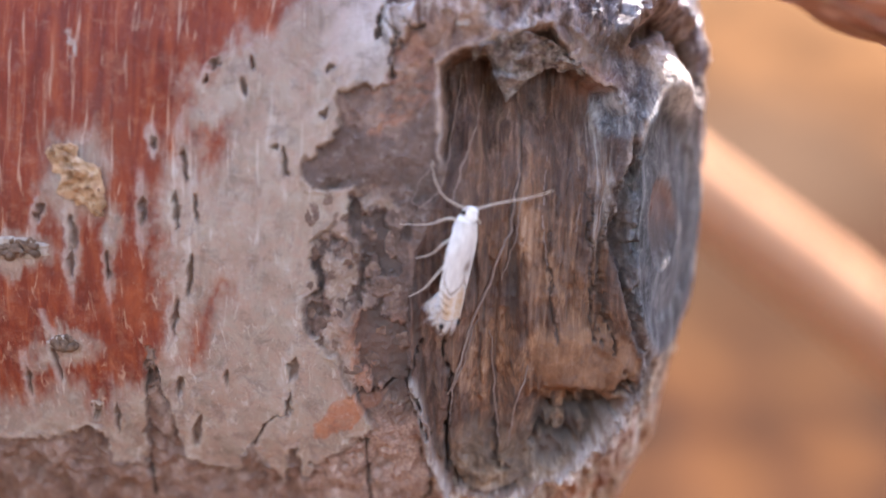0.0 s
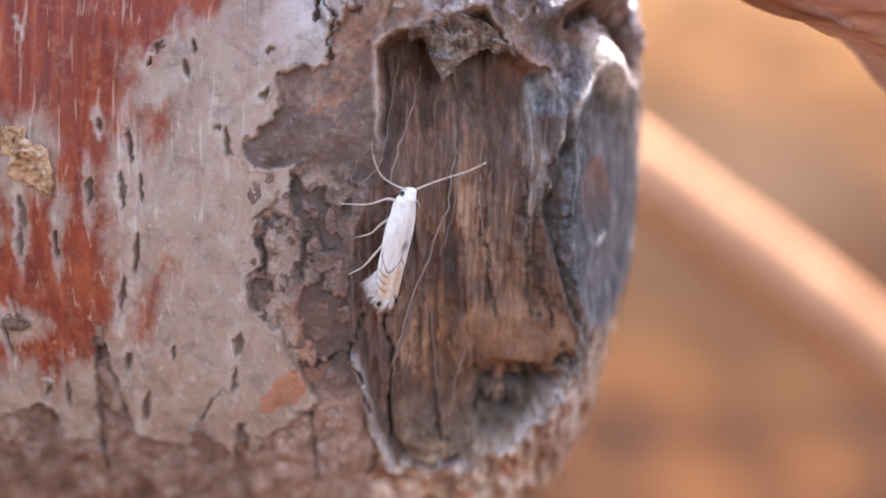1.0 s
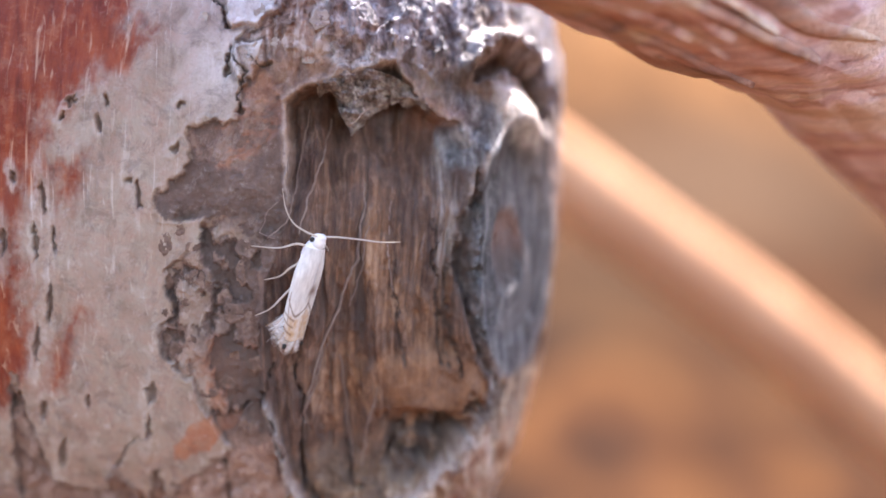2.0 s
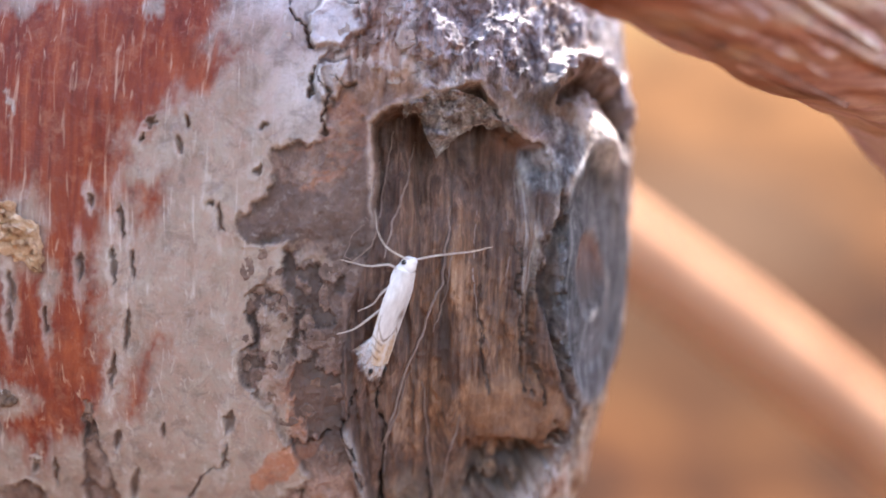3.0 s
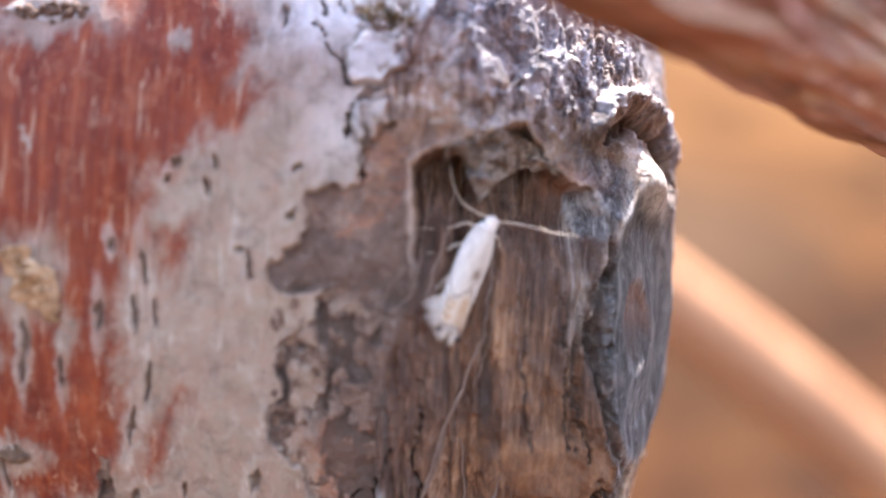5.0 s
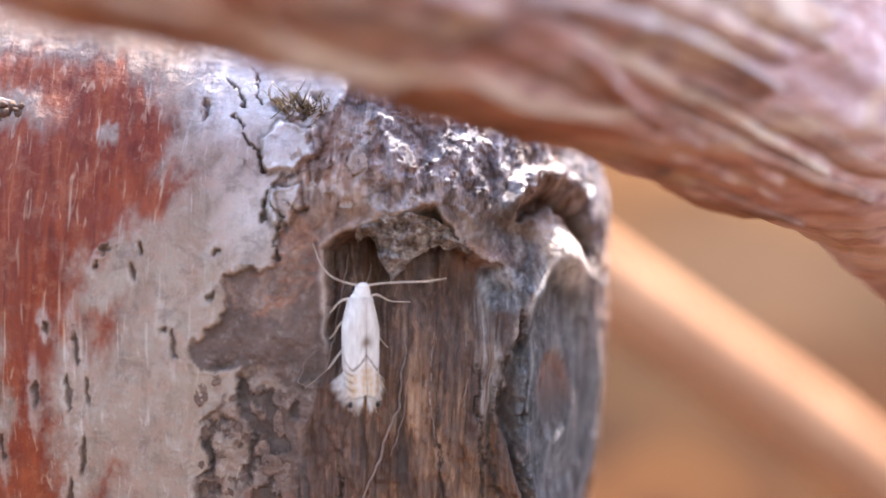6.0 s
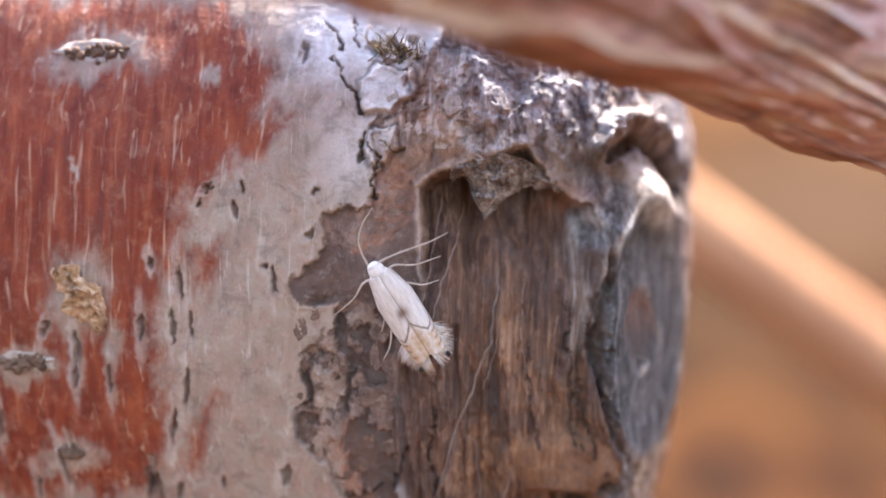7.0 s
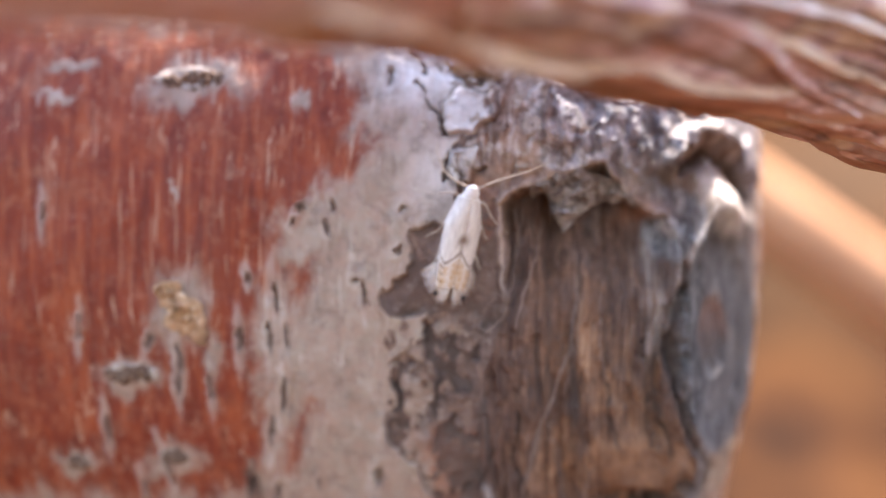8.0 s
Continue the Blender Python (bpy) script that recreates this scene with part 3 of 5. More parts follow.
    # long cracks in the bark
    for text, wide, deep in (("410,690 375,715 340,738 332,750", 3, 0.2), ("478,-215 490,-195 502,-176 508,-150", 4, 0.25), ("493,-140 512,-118 530,-88 548,-66 560,-42", 5, 0.3), ("560,-6 548,10 556,40", 6, 0.3), ("520,-230 535,-190 548,-160", 3, 0.2),
                             ("560,8 585,40 578,70 590,110", 4, 0.25), ("590,-10 610,30 640,20", 3, 0.2), ("510,668 560,655 600,640", 5, 0.4), ("690,480 692,640 684,790", 5, 0.4),
                             ("130,790 140,870", 6, 0.3), ("640,735 655,800 650,860", 5, 0.3), ("540,740 552,810 546,880", 7, 0.3), ("640,560 625,640 655,720", 6, 0.4), ("735,822 760,836 800,830 815,818", 11, 0.6), ("838,748 870,742 905,752 925,748", 15, 0.7), ("690,700 688,770 715,806", 9, 0.5), ("775,700 782,760 800,786", 7, 0.4),
                             ("932,290 938,372 950,460 962,560", 6, 0.25), ("965,330 960,420 972,500 985,575", 5, 0.25), ("868,360 862,430 872,520 884,575", 5, 0.15), ("880,700 915,712 960,696 985,676", 13, 0.6)):
        d, s = along(pts(text), wu + 14 * (tiny - 0.5), wv)
        half = wide * (0.3 + 0.7 * s) * (0.35 + 1.3 * fbm(u / 12, v / 12, 197, 3))
        depth = depth + deep * step(half, 0.3 * half, d)
        # crack shade goes into the colour too
        m["soil_shade"] = np.maximum(m["soil_shade"], 0.8 * step(half, 0.5 * half, d))
    m["chalk_glint"] = np.maximum(m["chalk_glint"], bounce_streaks)
    # short slits with swollen lips
    fray = 15 * (fbm(w / 11, v / 15, 241, 3, 0.6) - 0.5)
    for cu, cv, ru, rv, lean in SLITS:
        near = (np.abs(u - cu) < 60) & (np.abs(v - cv) < 90)
        b = blob(u + fray, v + 1.3 * fray, cu, cv, ru, rv, lean)
        lip = np.exp(-((np.sqrt(b) - 1.7) / 0.8) ** 2) * near
        cut = step(1.1, 0.35, b) * near
        depth = depth - 0.04 * lip + 0.2 * cut
        m["soil_shade"] = np.maximum(m["soil_shade"], 0.5 * cut)
        m["chalk_glint"] = np.maximum(m["chalk_glint"], 0.2 * lip * (u < cu + 0.4 * ru))
        m["red"] = m["red"] * (1 - 0.6 * step(2.7, 1.1, np.sqrt(b)) * near)
    return m, depth


def build_trunk(mat):
    X, D, th = trunk_grid()
    r = R_TRUNK - D
    z = Z_AXIS + r * np.sin(th)
    y = Y_FRONT + R_TRUNK - r * np.cos(th)
    x = X - taper(z) * step(-8, X_END, X + 0 * th)
    front = step(-0.1, 0.35, np.cos(th)) + 0 * X
    m, depth = trunk_relief(x / UNIT + U0, V0 - z / UNIT, (x + 0.9 * D) / UNIT + U0)
    depth = depth * front
    # the smooth body's inward normal
    q = np.clip(D / END_DEEP, 0, 1)
    nx = np.sqrt(np.clip(1 - (1 - q) ** 2, 0, 1)) * 0.9
    nr = np.sqrt(1 - nx * nx)
    x = x - depth * nx
    y = y + depth * nr * np.cos(th)
    z = z - depth * nr * np.sin(th)
    y = y + recess(x, z) * front
    co = np.stack([x, y, z], -1).reshape(-1, 3) * MM
    rows, cols = x.shape
    idx = np.arange(rows * cols).reshape(rows, cols)
    quads = np.stack([idx[:-1], np.roll(idx, -1, 1)[:-1], np.roll(idx, -1, 1)[1:], idx[1:]], -1).reshape(-1, 4)
    zone = np.zeros(len(quads), int)
    for k, key in ((2, "gnarl"), (3, "silver"), (1, "wood")):
        zone[(m[key] + 0 * x)[:-1].reshape(-1) > 0.5] = k
    wood = zone.reshape(rows - 1, cols) == 1
    seed = np.argmin(np.hypot(x[:-1] / UNIT + U0 - 800, V0 - z[:-1] / UNIT - 400) + 1e6 * ~wood)
    keep, todo = np.zeros_like(wood), [divmod(int(seed), cols)]
    keep[todo[0]] = True
    while todo:
        i, j = todo.pop()
        for a, b in ((i + 1, j), (i - 1, j), (i, (j + 1) % cols), (i, j - 1)):
            if 0 <= a < rows - 1 and wood[a, b] and not keep[a, b]:
                keep[a, b] = True
                todo.append((a, b))
    zone[(wood & ~keep).reshape(-1)] = 0
    zone[(zone == 2) & (z[:-1].reshape(-1) < 3.0)] = 4
    trunk = tagged(new("tree_trunk"), "trunk stub with red and grey flaking bark round a wound", "tree trunk")
    for k, (name, label) in enumerate((("bark", "glossy red bark under grey papery flakes"), ("bare_wood", "brown fibrous wood of the open hollow"), ("callus", "gnarled grey callus round the wound"), ("cut_face", "weathered grey end grain with a rusty pit"), ("callus", "pale crumbling callus below the hollow"))):
        some = quads[zone == k]
        used, inv = np.unique(some, return_inverse=True)
        me = bpy.data.meshes.new(name)
        me.vertices.add(len(used)), me.loops.add(some.size), me.polygons.add(len(some))
        me.vertices.foreach_set("co", co[used].ravel())
        me.loops.foreach_set("vertex_index", inv.ravel())
        me.polygons.foreach_set("loop_start", np.arange(0, some.size, 4))
        me.polygons.foreach_set("use_smooth", np.ones(len(some), bool))
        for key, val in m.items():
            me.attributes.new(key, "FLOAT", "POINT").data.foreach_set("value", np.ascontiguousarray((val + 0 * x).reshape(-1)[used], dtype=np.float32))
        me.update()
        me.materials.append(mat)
        ob = new(name, me)
        ob.parent = trunk
        tagged(ob, label)
    return trunk


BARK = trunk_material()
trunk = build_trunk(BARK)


def on_bark(u, v, level=False):
    """Places (millimetres) on the trunk's front at points of the plan; level: at one even depth of relief."""
    u, v = np.atleast_1d(np.asarray(u, float)), np.atleast_1d(np.asarray(v, float))
    x, z = (u - U0) * UNIT, (V0 - v) * UNIT
    X = x + taper(z) * step(-8, X_END, x)
    sn = np.clip((X - X_END + END_WIDE) / END_WIDE, 0, 0.97)
    D = END_DEEP * (1 - np.sqrt(1 - sn * sn))
    y = Y_FRONT + R_TRUNK - np.sqrt(np.maximum((R_TRUNK - D) ** 2 - (z - Z_AXIS) ** 2, 1.0))
    depth = trunk_relief(u, v, u + 0.9 * D / UNIT)[1]
    return np.stack([x, y + recess(x, z) + (np.percentile(depth, 40) if level else depth), z], -1)


def slab(name, p, thick, mat, parent, label=""):
    """A sheet with thickness over a grid of places in millimetres; its back lies further from the viewer."""
    q = p + np.array([0, thick, 0])
    rows, cols = p.shape[:2]
    bm = bmesh.new()
    f = [[bm.verts.new(Vector(c) * MM) for c in row] for row in p]
    g = [[bm.verts.new(Vector(c) * MM) for c in row] for row in q]
    for i in range(rows - 1):
        for j in range(cols - 1):
            bm.faces.new((f[i][j], f[i][j + 1], f[i + 1][j + 1], f[i + 1][j]))
            bm.faces.new((g[i][j], g[i + 1][j], g[i + 1][j + 1], g[i][j + 1]))
    rim = [(0, j) for j in range(cols - 1)] + [(i, cols - 1) for i in range(rows - 1)] + [(rows - 1, j) for j in range(cols - 1, 0, -1)] + [(i, 0) for i in range(rows - 1, 0, -1)]
    for (a, b), (c, d) in zip(rim, rim[1:] + rim[:1]):
        bm.faces.new((f[a][b], g[a][b], g[c][d], f[c][d]))
    bmesh.ops.recalc_face_normals(bm, faces=bm.faces)
    return part(name, bm, mat, parent, label)


def sheet(name, us, vs, lift, mat, parent, label="", thick=0.06):
    """A thin sheet that follows the bark at a given lift (millimetres towards the viewer) over a grid of the plan."""
    p = on_bark(us.ravel(), vs.ravel(), True).reshape(*us.shape, 3)
    p[..., 1] -= lift
    return slab(name, p, thick, mat, parent, label)


def paper_bark():
    n = Nodes("grey_paper_bark", 0.75, 0.15)
    a = n.noise(None, 2200, 6, 0.65, 0.3)
    b = n.noise(n.scaled(4200, 2500, 500), 1.0, 5, 0.6)
    col = n.ramp(a, (0.28, (0.17, 0.13, 0.105)), (0.48, (0.32, 0.265, 0.22)), (0.72, (0.46, 0.41, 0.36)))
    n.bump(b, 0.6, 0.00005)
    return n.done(col)


def brown_bark():
    n = Nodes("brown_inner_bark", 0.75, 0.3)
    a = n.noise(None, 2000, 6, 0.68, 0.4)
    col = n.ramp(a, (0.28, (0.055, 0.037, 0.03)), (0.5, (0.145, 0.092, 0.07)), (0.72, (0.28, 0.2, 0.158)))
    n.bump(a, 0.8, 0.00012)
    return n.done(col)


def crumb_bark():
    n = Nodes("grey_brown_crumb", 0.8, 0.25)
    a = n.noise(None, 3000, 7, 0.72, 0.4)
    col = n.ramp(a, (0.32, (0.09, 0.073, 0.068)), (0.5, (0.26, 0.218, 0.2)), (0.68, (0.54, 0.49, 0.46)))
    n.bump(a, 1.0, 0.00015)
    return n.done(col)


PAPER, INNER, CRUMB = paper_bark(), brown_bark(), crumb_bark()


def bark_flakes():
    """Loose bits of bark with one edge curled away from the trunk."""
    rnd = random.Random(11)
    places = [(455, 415), (505, 350), (560, 380), (520, 410), (490, 450), (455, 470), (560, 440), (590, 395), (450, 520), (470, 545), (500, 520), (575, 545), (490, 575),
              (600, 470), (560, 600), (525, 620), (600, 350), (455, 345), (480, 320), (640, -20), (610, -75), (660, -60), (690, -110), (720, -60), (640, -140), (600, -150), (745, -120), (560, -190), (700, 10), (510, -60), (610, 560), (575, 470)]
    for cu, cv in places:
        a, b = rnd.uniform(7, 19), rnd.uniform(7, 22)
        turn, up = rnd.uniform(0, 6.28), rnd.uniform(0.02, 0.10)
        r, t = np.meshgrid(np.linspace(0.02, 1, 5), np.linspace(0, 2 * math.pi, 21))
        edge = 1 + 0.38 * np.array([noise.fractal(Vector((cu * 0.37, cv * 0.41, 0)) + 1.5 * Vector((math.cos(q), math.sin(q), 3)), 1.0, 2.0, 3) for q in t[:, 0]])[:, None]
        us, vs = cu + a * r * edge * np.cos(t), cv + b * r * edge * np.sin(t)
        sheet("bark_flake", us, vs, 0.0 + up * r * r * np.clip(np.cos(t - turn), 0, 1), PAPER if rnd.random() < 0.7 and not 300 < cv < 640 else INNER, trunk, thick=0.03)


def lip_flap():
    """The crumpled tongue of dead bark that hangs from the hollow's upper lip."""
    s, t = np.meshgrid(np.linspace(0, 1, 90), np.linspace(0, 1, 60), indexing="ij")
    hang = 30 + 66 * np.exp(-((s - 0.36) / 0.12) ** 2) + 34 * np.exp(-((s - 0.55) / 0.2) ** 2) + 40 * (fbm(s * 9, 0 * s, 231, 4, 0.65) - 0.5)
    us = 718 + 186 * s - 8 * t * np.sin(5 * s) + 10 * (fbm(s * 7, t * 5, 241, 3) - 0.5)
    vs = 44 - 30 * np.sin(math.pi * np.clip(s * 1.05, 0, 1)) + 14 * s + hang * t
    p = np.stack([(us - U0) * UNIT, -1.35 + 0.5 * t - 0.28 * np.sin(math.pi * t) + 0 * us, (V0 - vs) * UNIT], -1)
    crumple = 1.1 * (fbm(us / 22, vs / 17, 201, 5, 0.62) - 0.5) + 0.5 * np.abs(fbm(us / 11, vs / 15, 211, 3) - 0.5)
    p[..., 1] += crumple + recess(p[..., 0], p[..., 2])
    p[..., 2] += 0.12 * (fbm(us / 15, vs / 15, 221, 3) - 0.5)
    slab("bark_tongue", p, 0.15, CRUMB, trunk, "crumpled brown bark tongue under the hollow's lip")


def fibre(text, r, lift, mat, wave=6.0, seed=0):
    """A loose root-like strand over the bare wood."""
    line = pts(text)
    k = np.linspace(0, len(line) - 1, 46)
    us, vs = np.interp(k, range(len(line)), line[:, 0]), np.interp(k, range(len(line)), line[:, 1])
    us = us + wave * (fbm(vs / 30, us / 30, 301 + seed, 3) - 0.5) * 2
    p = on_bark(us, vs)
    q = p[:, 1].copy()
    for _ in range(3):
        q = np.convolve(np.pad(q, 3, mode="edge"), np.ones(7) / 7, "valid")
    p[:, 1] = np.minimum(q, p[:, 1]) - lift
    bm = bmesh.new()
    tube(bm, [Vector(c) * MM for c in p], [0.46 * r * MM * (0.5 + 0.5 * math.sin(math.pi * (0.12 + 0.8 * i / 45))) for i in range(46)], 7)
    part("fibre", bm, mat, trunk)


def bud_scar(u, v, wide, tall, seed):
    """A raised oval scar: a grey rim with a dark crumbly middle."""
    rnd = random.Random(seed)
    r, t = np.meshgrid(np.linspace(0.02, 1, 14), np.linspace(0, 2 * math.pi, 41))
    ragged = r * (0.95 + 0.55 * (fbm(3 + 1.6 * np.cos(t), 3 + 1.6 * np.sin(t), 431 + seed, 4, 0.65) - 0.5))
    us = u + 1.1 * wide * ragged * np.cos(t)
    vs = v + tall * ragged * np.sin(t)
    lift = 0.02 + 0.03 * np.exp(-((r - 0.7 - 0.2 * np.sin(2 * t + seed)) / 0.22) ** 2) + 0.16 * (fbm(us / 11, vs / 9, 401 + seed, 4, 0.65) - 0.5) - 0.9 * np.clip(r - 0.8, 0, 1)
    scar = sheet("bud_scar", us, vs, lift, PAPER, trunk, "raised grey oval bud scar", 0.03)
    c = on_bark([u], [v])[0]
    bm = bmesh.new()
    for k in range(46):
        a, q = rnd.uniform(0, 6.28), rnd.uniform(0, 0.7)
        m = Euler((rnd.uniform(0, 3), rnd.uniform(0, 3), rnd.uniform(0, 3))).to_matrix().to_4x4()
        ball(bm, (c[0] + q * wide * math.cos(a) * UNIT, c[1] - 0.05 - 0.03 * rnd.random(), c[2] + q * tall * math.sin(a) * UNIT), [rnd.uniform(0.05, 0.2) for _ in range(3)], 7, 5, m)
    part("scar_core", bm, SCAR, scar, "dark crumbly core")
    return scar


def ball(bm, centre, size, seg=16, rings=10, m=None):
    """An ellipsoid, in millimetres."""
    t = Matrix.Translation(Vector(centre) * MM) @ (m or Matrix()) @ Matrix.Diagonal((*[s * MM for s in size], 1))
    bmesh.ops.create_uvsphere(bm, u_segments=seg, v_segments=rings, radius=1, matrix=t)


def plain(name, colour, rough=0.6, spec=0.4, vary=0.15, scale=9000.0):
    n = Nodes(name, rough, spec)
    f = n.noise(None, scale, 4, 0.6)
    return n.done(n.mix(n.ramp(f, (0.35, 0.0), (0.7, 1.0)), colour, tuple(c * (1 - vary) for c in colour)))


SCAR = plain("scar_core", (0.17, 0.105, 0.07), 0.8, 0.2, 0.6, 4000)
STRAND = plain("dry_strand", (0.24, 0.17, 0.14), 0.7, 0.3, 0.4, 3000)
bark_flakes()
lip_flap()
for k, (text, r, lift) in enumerate((("700,95 690,170 682,240 672,300 640,330", 0.07, 0.0), ("806,225 800,300 790,370 765,440 735,520 712,600 695,660", 0.10, 0.02), ("812,300 800,380 780,450", 0.05, 0.05),
                                     ("740,520 722,590 700,650 695,720", 0.06, 0.02), ("660,250 676,265 672,200 678,150", 0.04, 0.05), ("735,110 728,190 705,260 690,320", 0.09, 0.0), ("830,600 815,680 800,760", 0.07, 0.0),
                                     ("765,540 772,640 785,760", 0.07, 0.0), ("905,230 915,300 905,360", 0.05, 0.0), ("650,330 628,320 640,280 660,262", 0.04, 0.08), ("850,230 846,330 858,420", 0.06, 0.0), ("620,650 655,720 662,790", 0.13, 0.0))):
    fibre(text, r, lift, STRAND, 6.0, k)
for k, (u, v, wide, tall) in enumerate(((55, -148, 84, 27), (-62, 425, 62, 26), (12, 594, 34, 19), (-190, 615, 26, 16), (60, 705, 14, 8))):
    bud_scar(u, v, wide, tall, k)


def lip_strand():
    """A pale hair-thin strand slung from the bark tongue to the hollow's lip."""
    line = curve_points([(x, 0, z) for x, z in ((776, 126), (788, 118), (800, 101), (830, 86), (868, 75))], 24)
    bm = bmesh.new()
    path = []
    for p in line:
        x, z = (p.x - U0) * UNIT, (V0 - p.z) * UNIT
        path.append(Vector((x, -1.75 + float(recess(np.array(x), np.array(z))), z)) * MM)
    tube(bm, path, [(0.022 - 0.014 * k / 23) * MM for k in range(24)], 6)
    part("fibre", bm, plain("pale_strand", (0.36, 0.27, 0.21), 0.6, 0.3, 0.3, 3000), trunk, "pale strand under the hollow's lip")


lip_strand()


def moss_tuft():
    """Short dry moss strands in a crack above the wound."""
    rnd = random.Random(21)
    bm = bmesh.new()
    spots = [(rnd.gauss(612, 22), rnd.gauss(-152, 9)) for _ in range(70)]
    for p in on_bark([q[0] for q in spots], [q[1] for q in spots], True):
        p = Vector(p)
        tip = Vector((rnd.uniform(-0.6, 0.6), -rnd.uniform(0.05, 0.45), rnd.uniform(0.1, 0.75)))
        tube(bm, [q * MM for q in (p + Vector((0, 0.1, 0)), p + 0.5 * tip + Vector((0.05, -0.06, 0)), p + tip)], [0.02 * MM, 0.016 * MM, 0.006 * MM], 4)
    tagged(part("moss_tuft", bm, plain("dry_moss", (0.17, 0.12, 0.05), 0.8, 0.2, 0.7, 3000)), "small tuft of dry yellowish moss in a bark crack", "moss")


moss_tuft()


def dry_flake():
    """A crumpled tan scrap stuck to the bark."""
    n = Nodes("tan_scrap", 0.7, 0.3)
    a = n.noise(None, 3200, 6, 0.7, 0.5)
    n.bump(a, 0.8, 0.00012)
    mat = n.done(n.ramp(a, (0.28, (0.18, 0.09, 0.045)), (0.48, (0.45, 0.27, 0.15)), (0.72, (0.62, 0.45, 0.3))))
    s, t = np.meshgrid(np.linspace(-1, 1, 36), np.linspace(-1, 1, 30), indexing="ij")
    half = 33 * np.sqrt(np.clip(1 - np.abs(s) ** 2.4, 0.02, 1)) * (1 + 0.35 * np.sin(6 * s + 1))
    us = 52 + 50 * s * 0.8 + half * t * 0.8 + 22 * (fbm(s * 4 + 9, t * 4 + 9, 501, 3) - 0.5)
    vs = 302 + 60 * s * 0.9 - half * t * 0.55 + 22 * (fbm(s * 4 + 9, t * 4 + 9, 511, 3) - 0.5)
    lift = 0.12 + 0.75 * np.abs(fbm(us / 17, vs / 17, 521, 4, 0.6) - 0.5) * 2 * (1 - t**4)
    scrap = sheet("bark_scrap", us, vs, lift, mat, None, "crumpled tan scrap stuck on the red bark", 0.05)
    tagged(scrap, "crumpled tan papery scrap stuck on the red bark", "bark scrap")


dry_flake()


# ---- the branch that crosses before the trunk ----
def branch_material(name, dark, mid, light):
    n = Nodes(name, 0.6, 0.4)
    long = n.noise(n.scaled(70, 620, 620, 0, 0.25, 0), 1.0, 4, 0.55, 1.0)
    hue = n.noise(n.scaled(50, 430, 430, 0, 0.25, 0), 1.0, 3, 0.5, 0.8)
    fine = n.noise(None, 3500, 5, 0.65)
    col = n.ramp(long, (0.4, dark), (0.5, mid), (0.6, light))
    col = n.mix(n.ramp(fine, (0.4, 0.0), (0.75, 0.35)), col, tuple(0.7 * c for c in mid))
    col = n.mix(n.ramp(hue, (0.52, 0.0), (0.58, 0.6)), col, n.mix(0.4, col, (0.6, 0.24, 0.14)))
    col = n.mix(n.ramp(hue, (0.4, 0.8), (0.46, 0.0)), col, n.mix(0.7, col, (0.62, 0.42, 0.27)))
    dash = n.noise(n.scaled(260, 2600, 2600, 0, 0.25, 0), 1.0, 6, 0.7, 0.6)
    col = n.mix(n.ramp(dash, (0.36, 0.6), (0.5, 0.0)), col, n.mix(0.4, col, (0.08, 0.045, 0.04)))
    col = n.mix(n.ramp(dash, (0.56, 0.0), (0.74, 0.35)), col, n.mix(0.5, col, (0.72, 0.55, 0.47)))
    n.bump(n.mix(0.5, dash, fine), 0.9, 0.0003)
    return n.done(col)


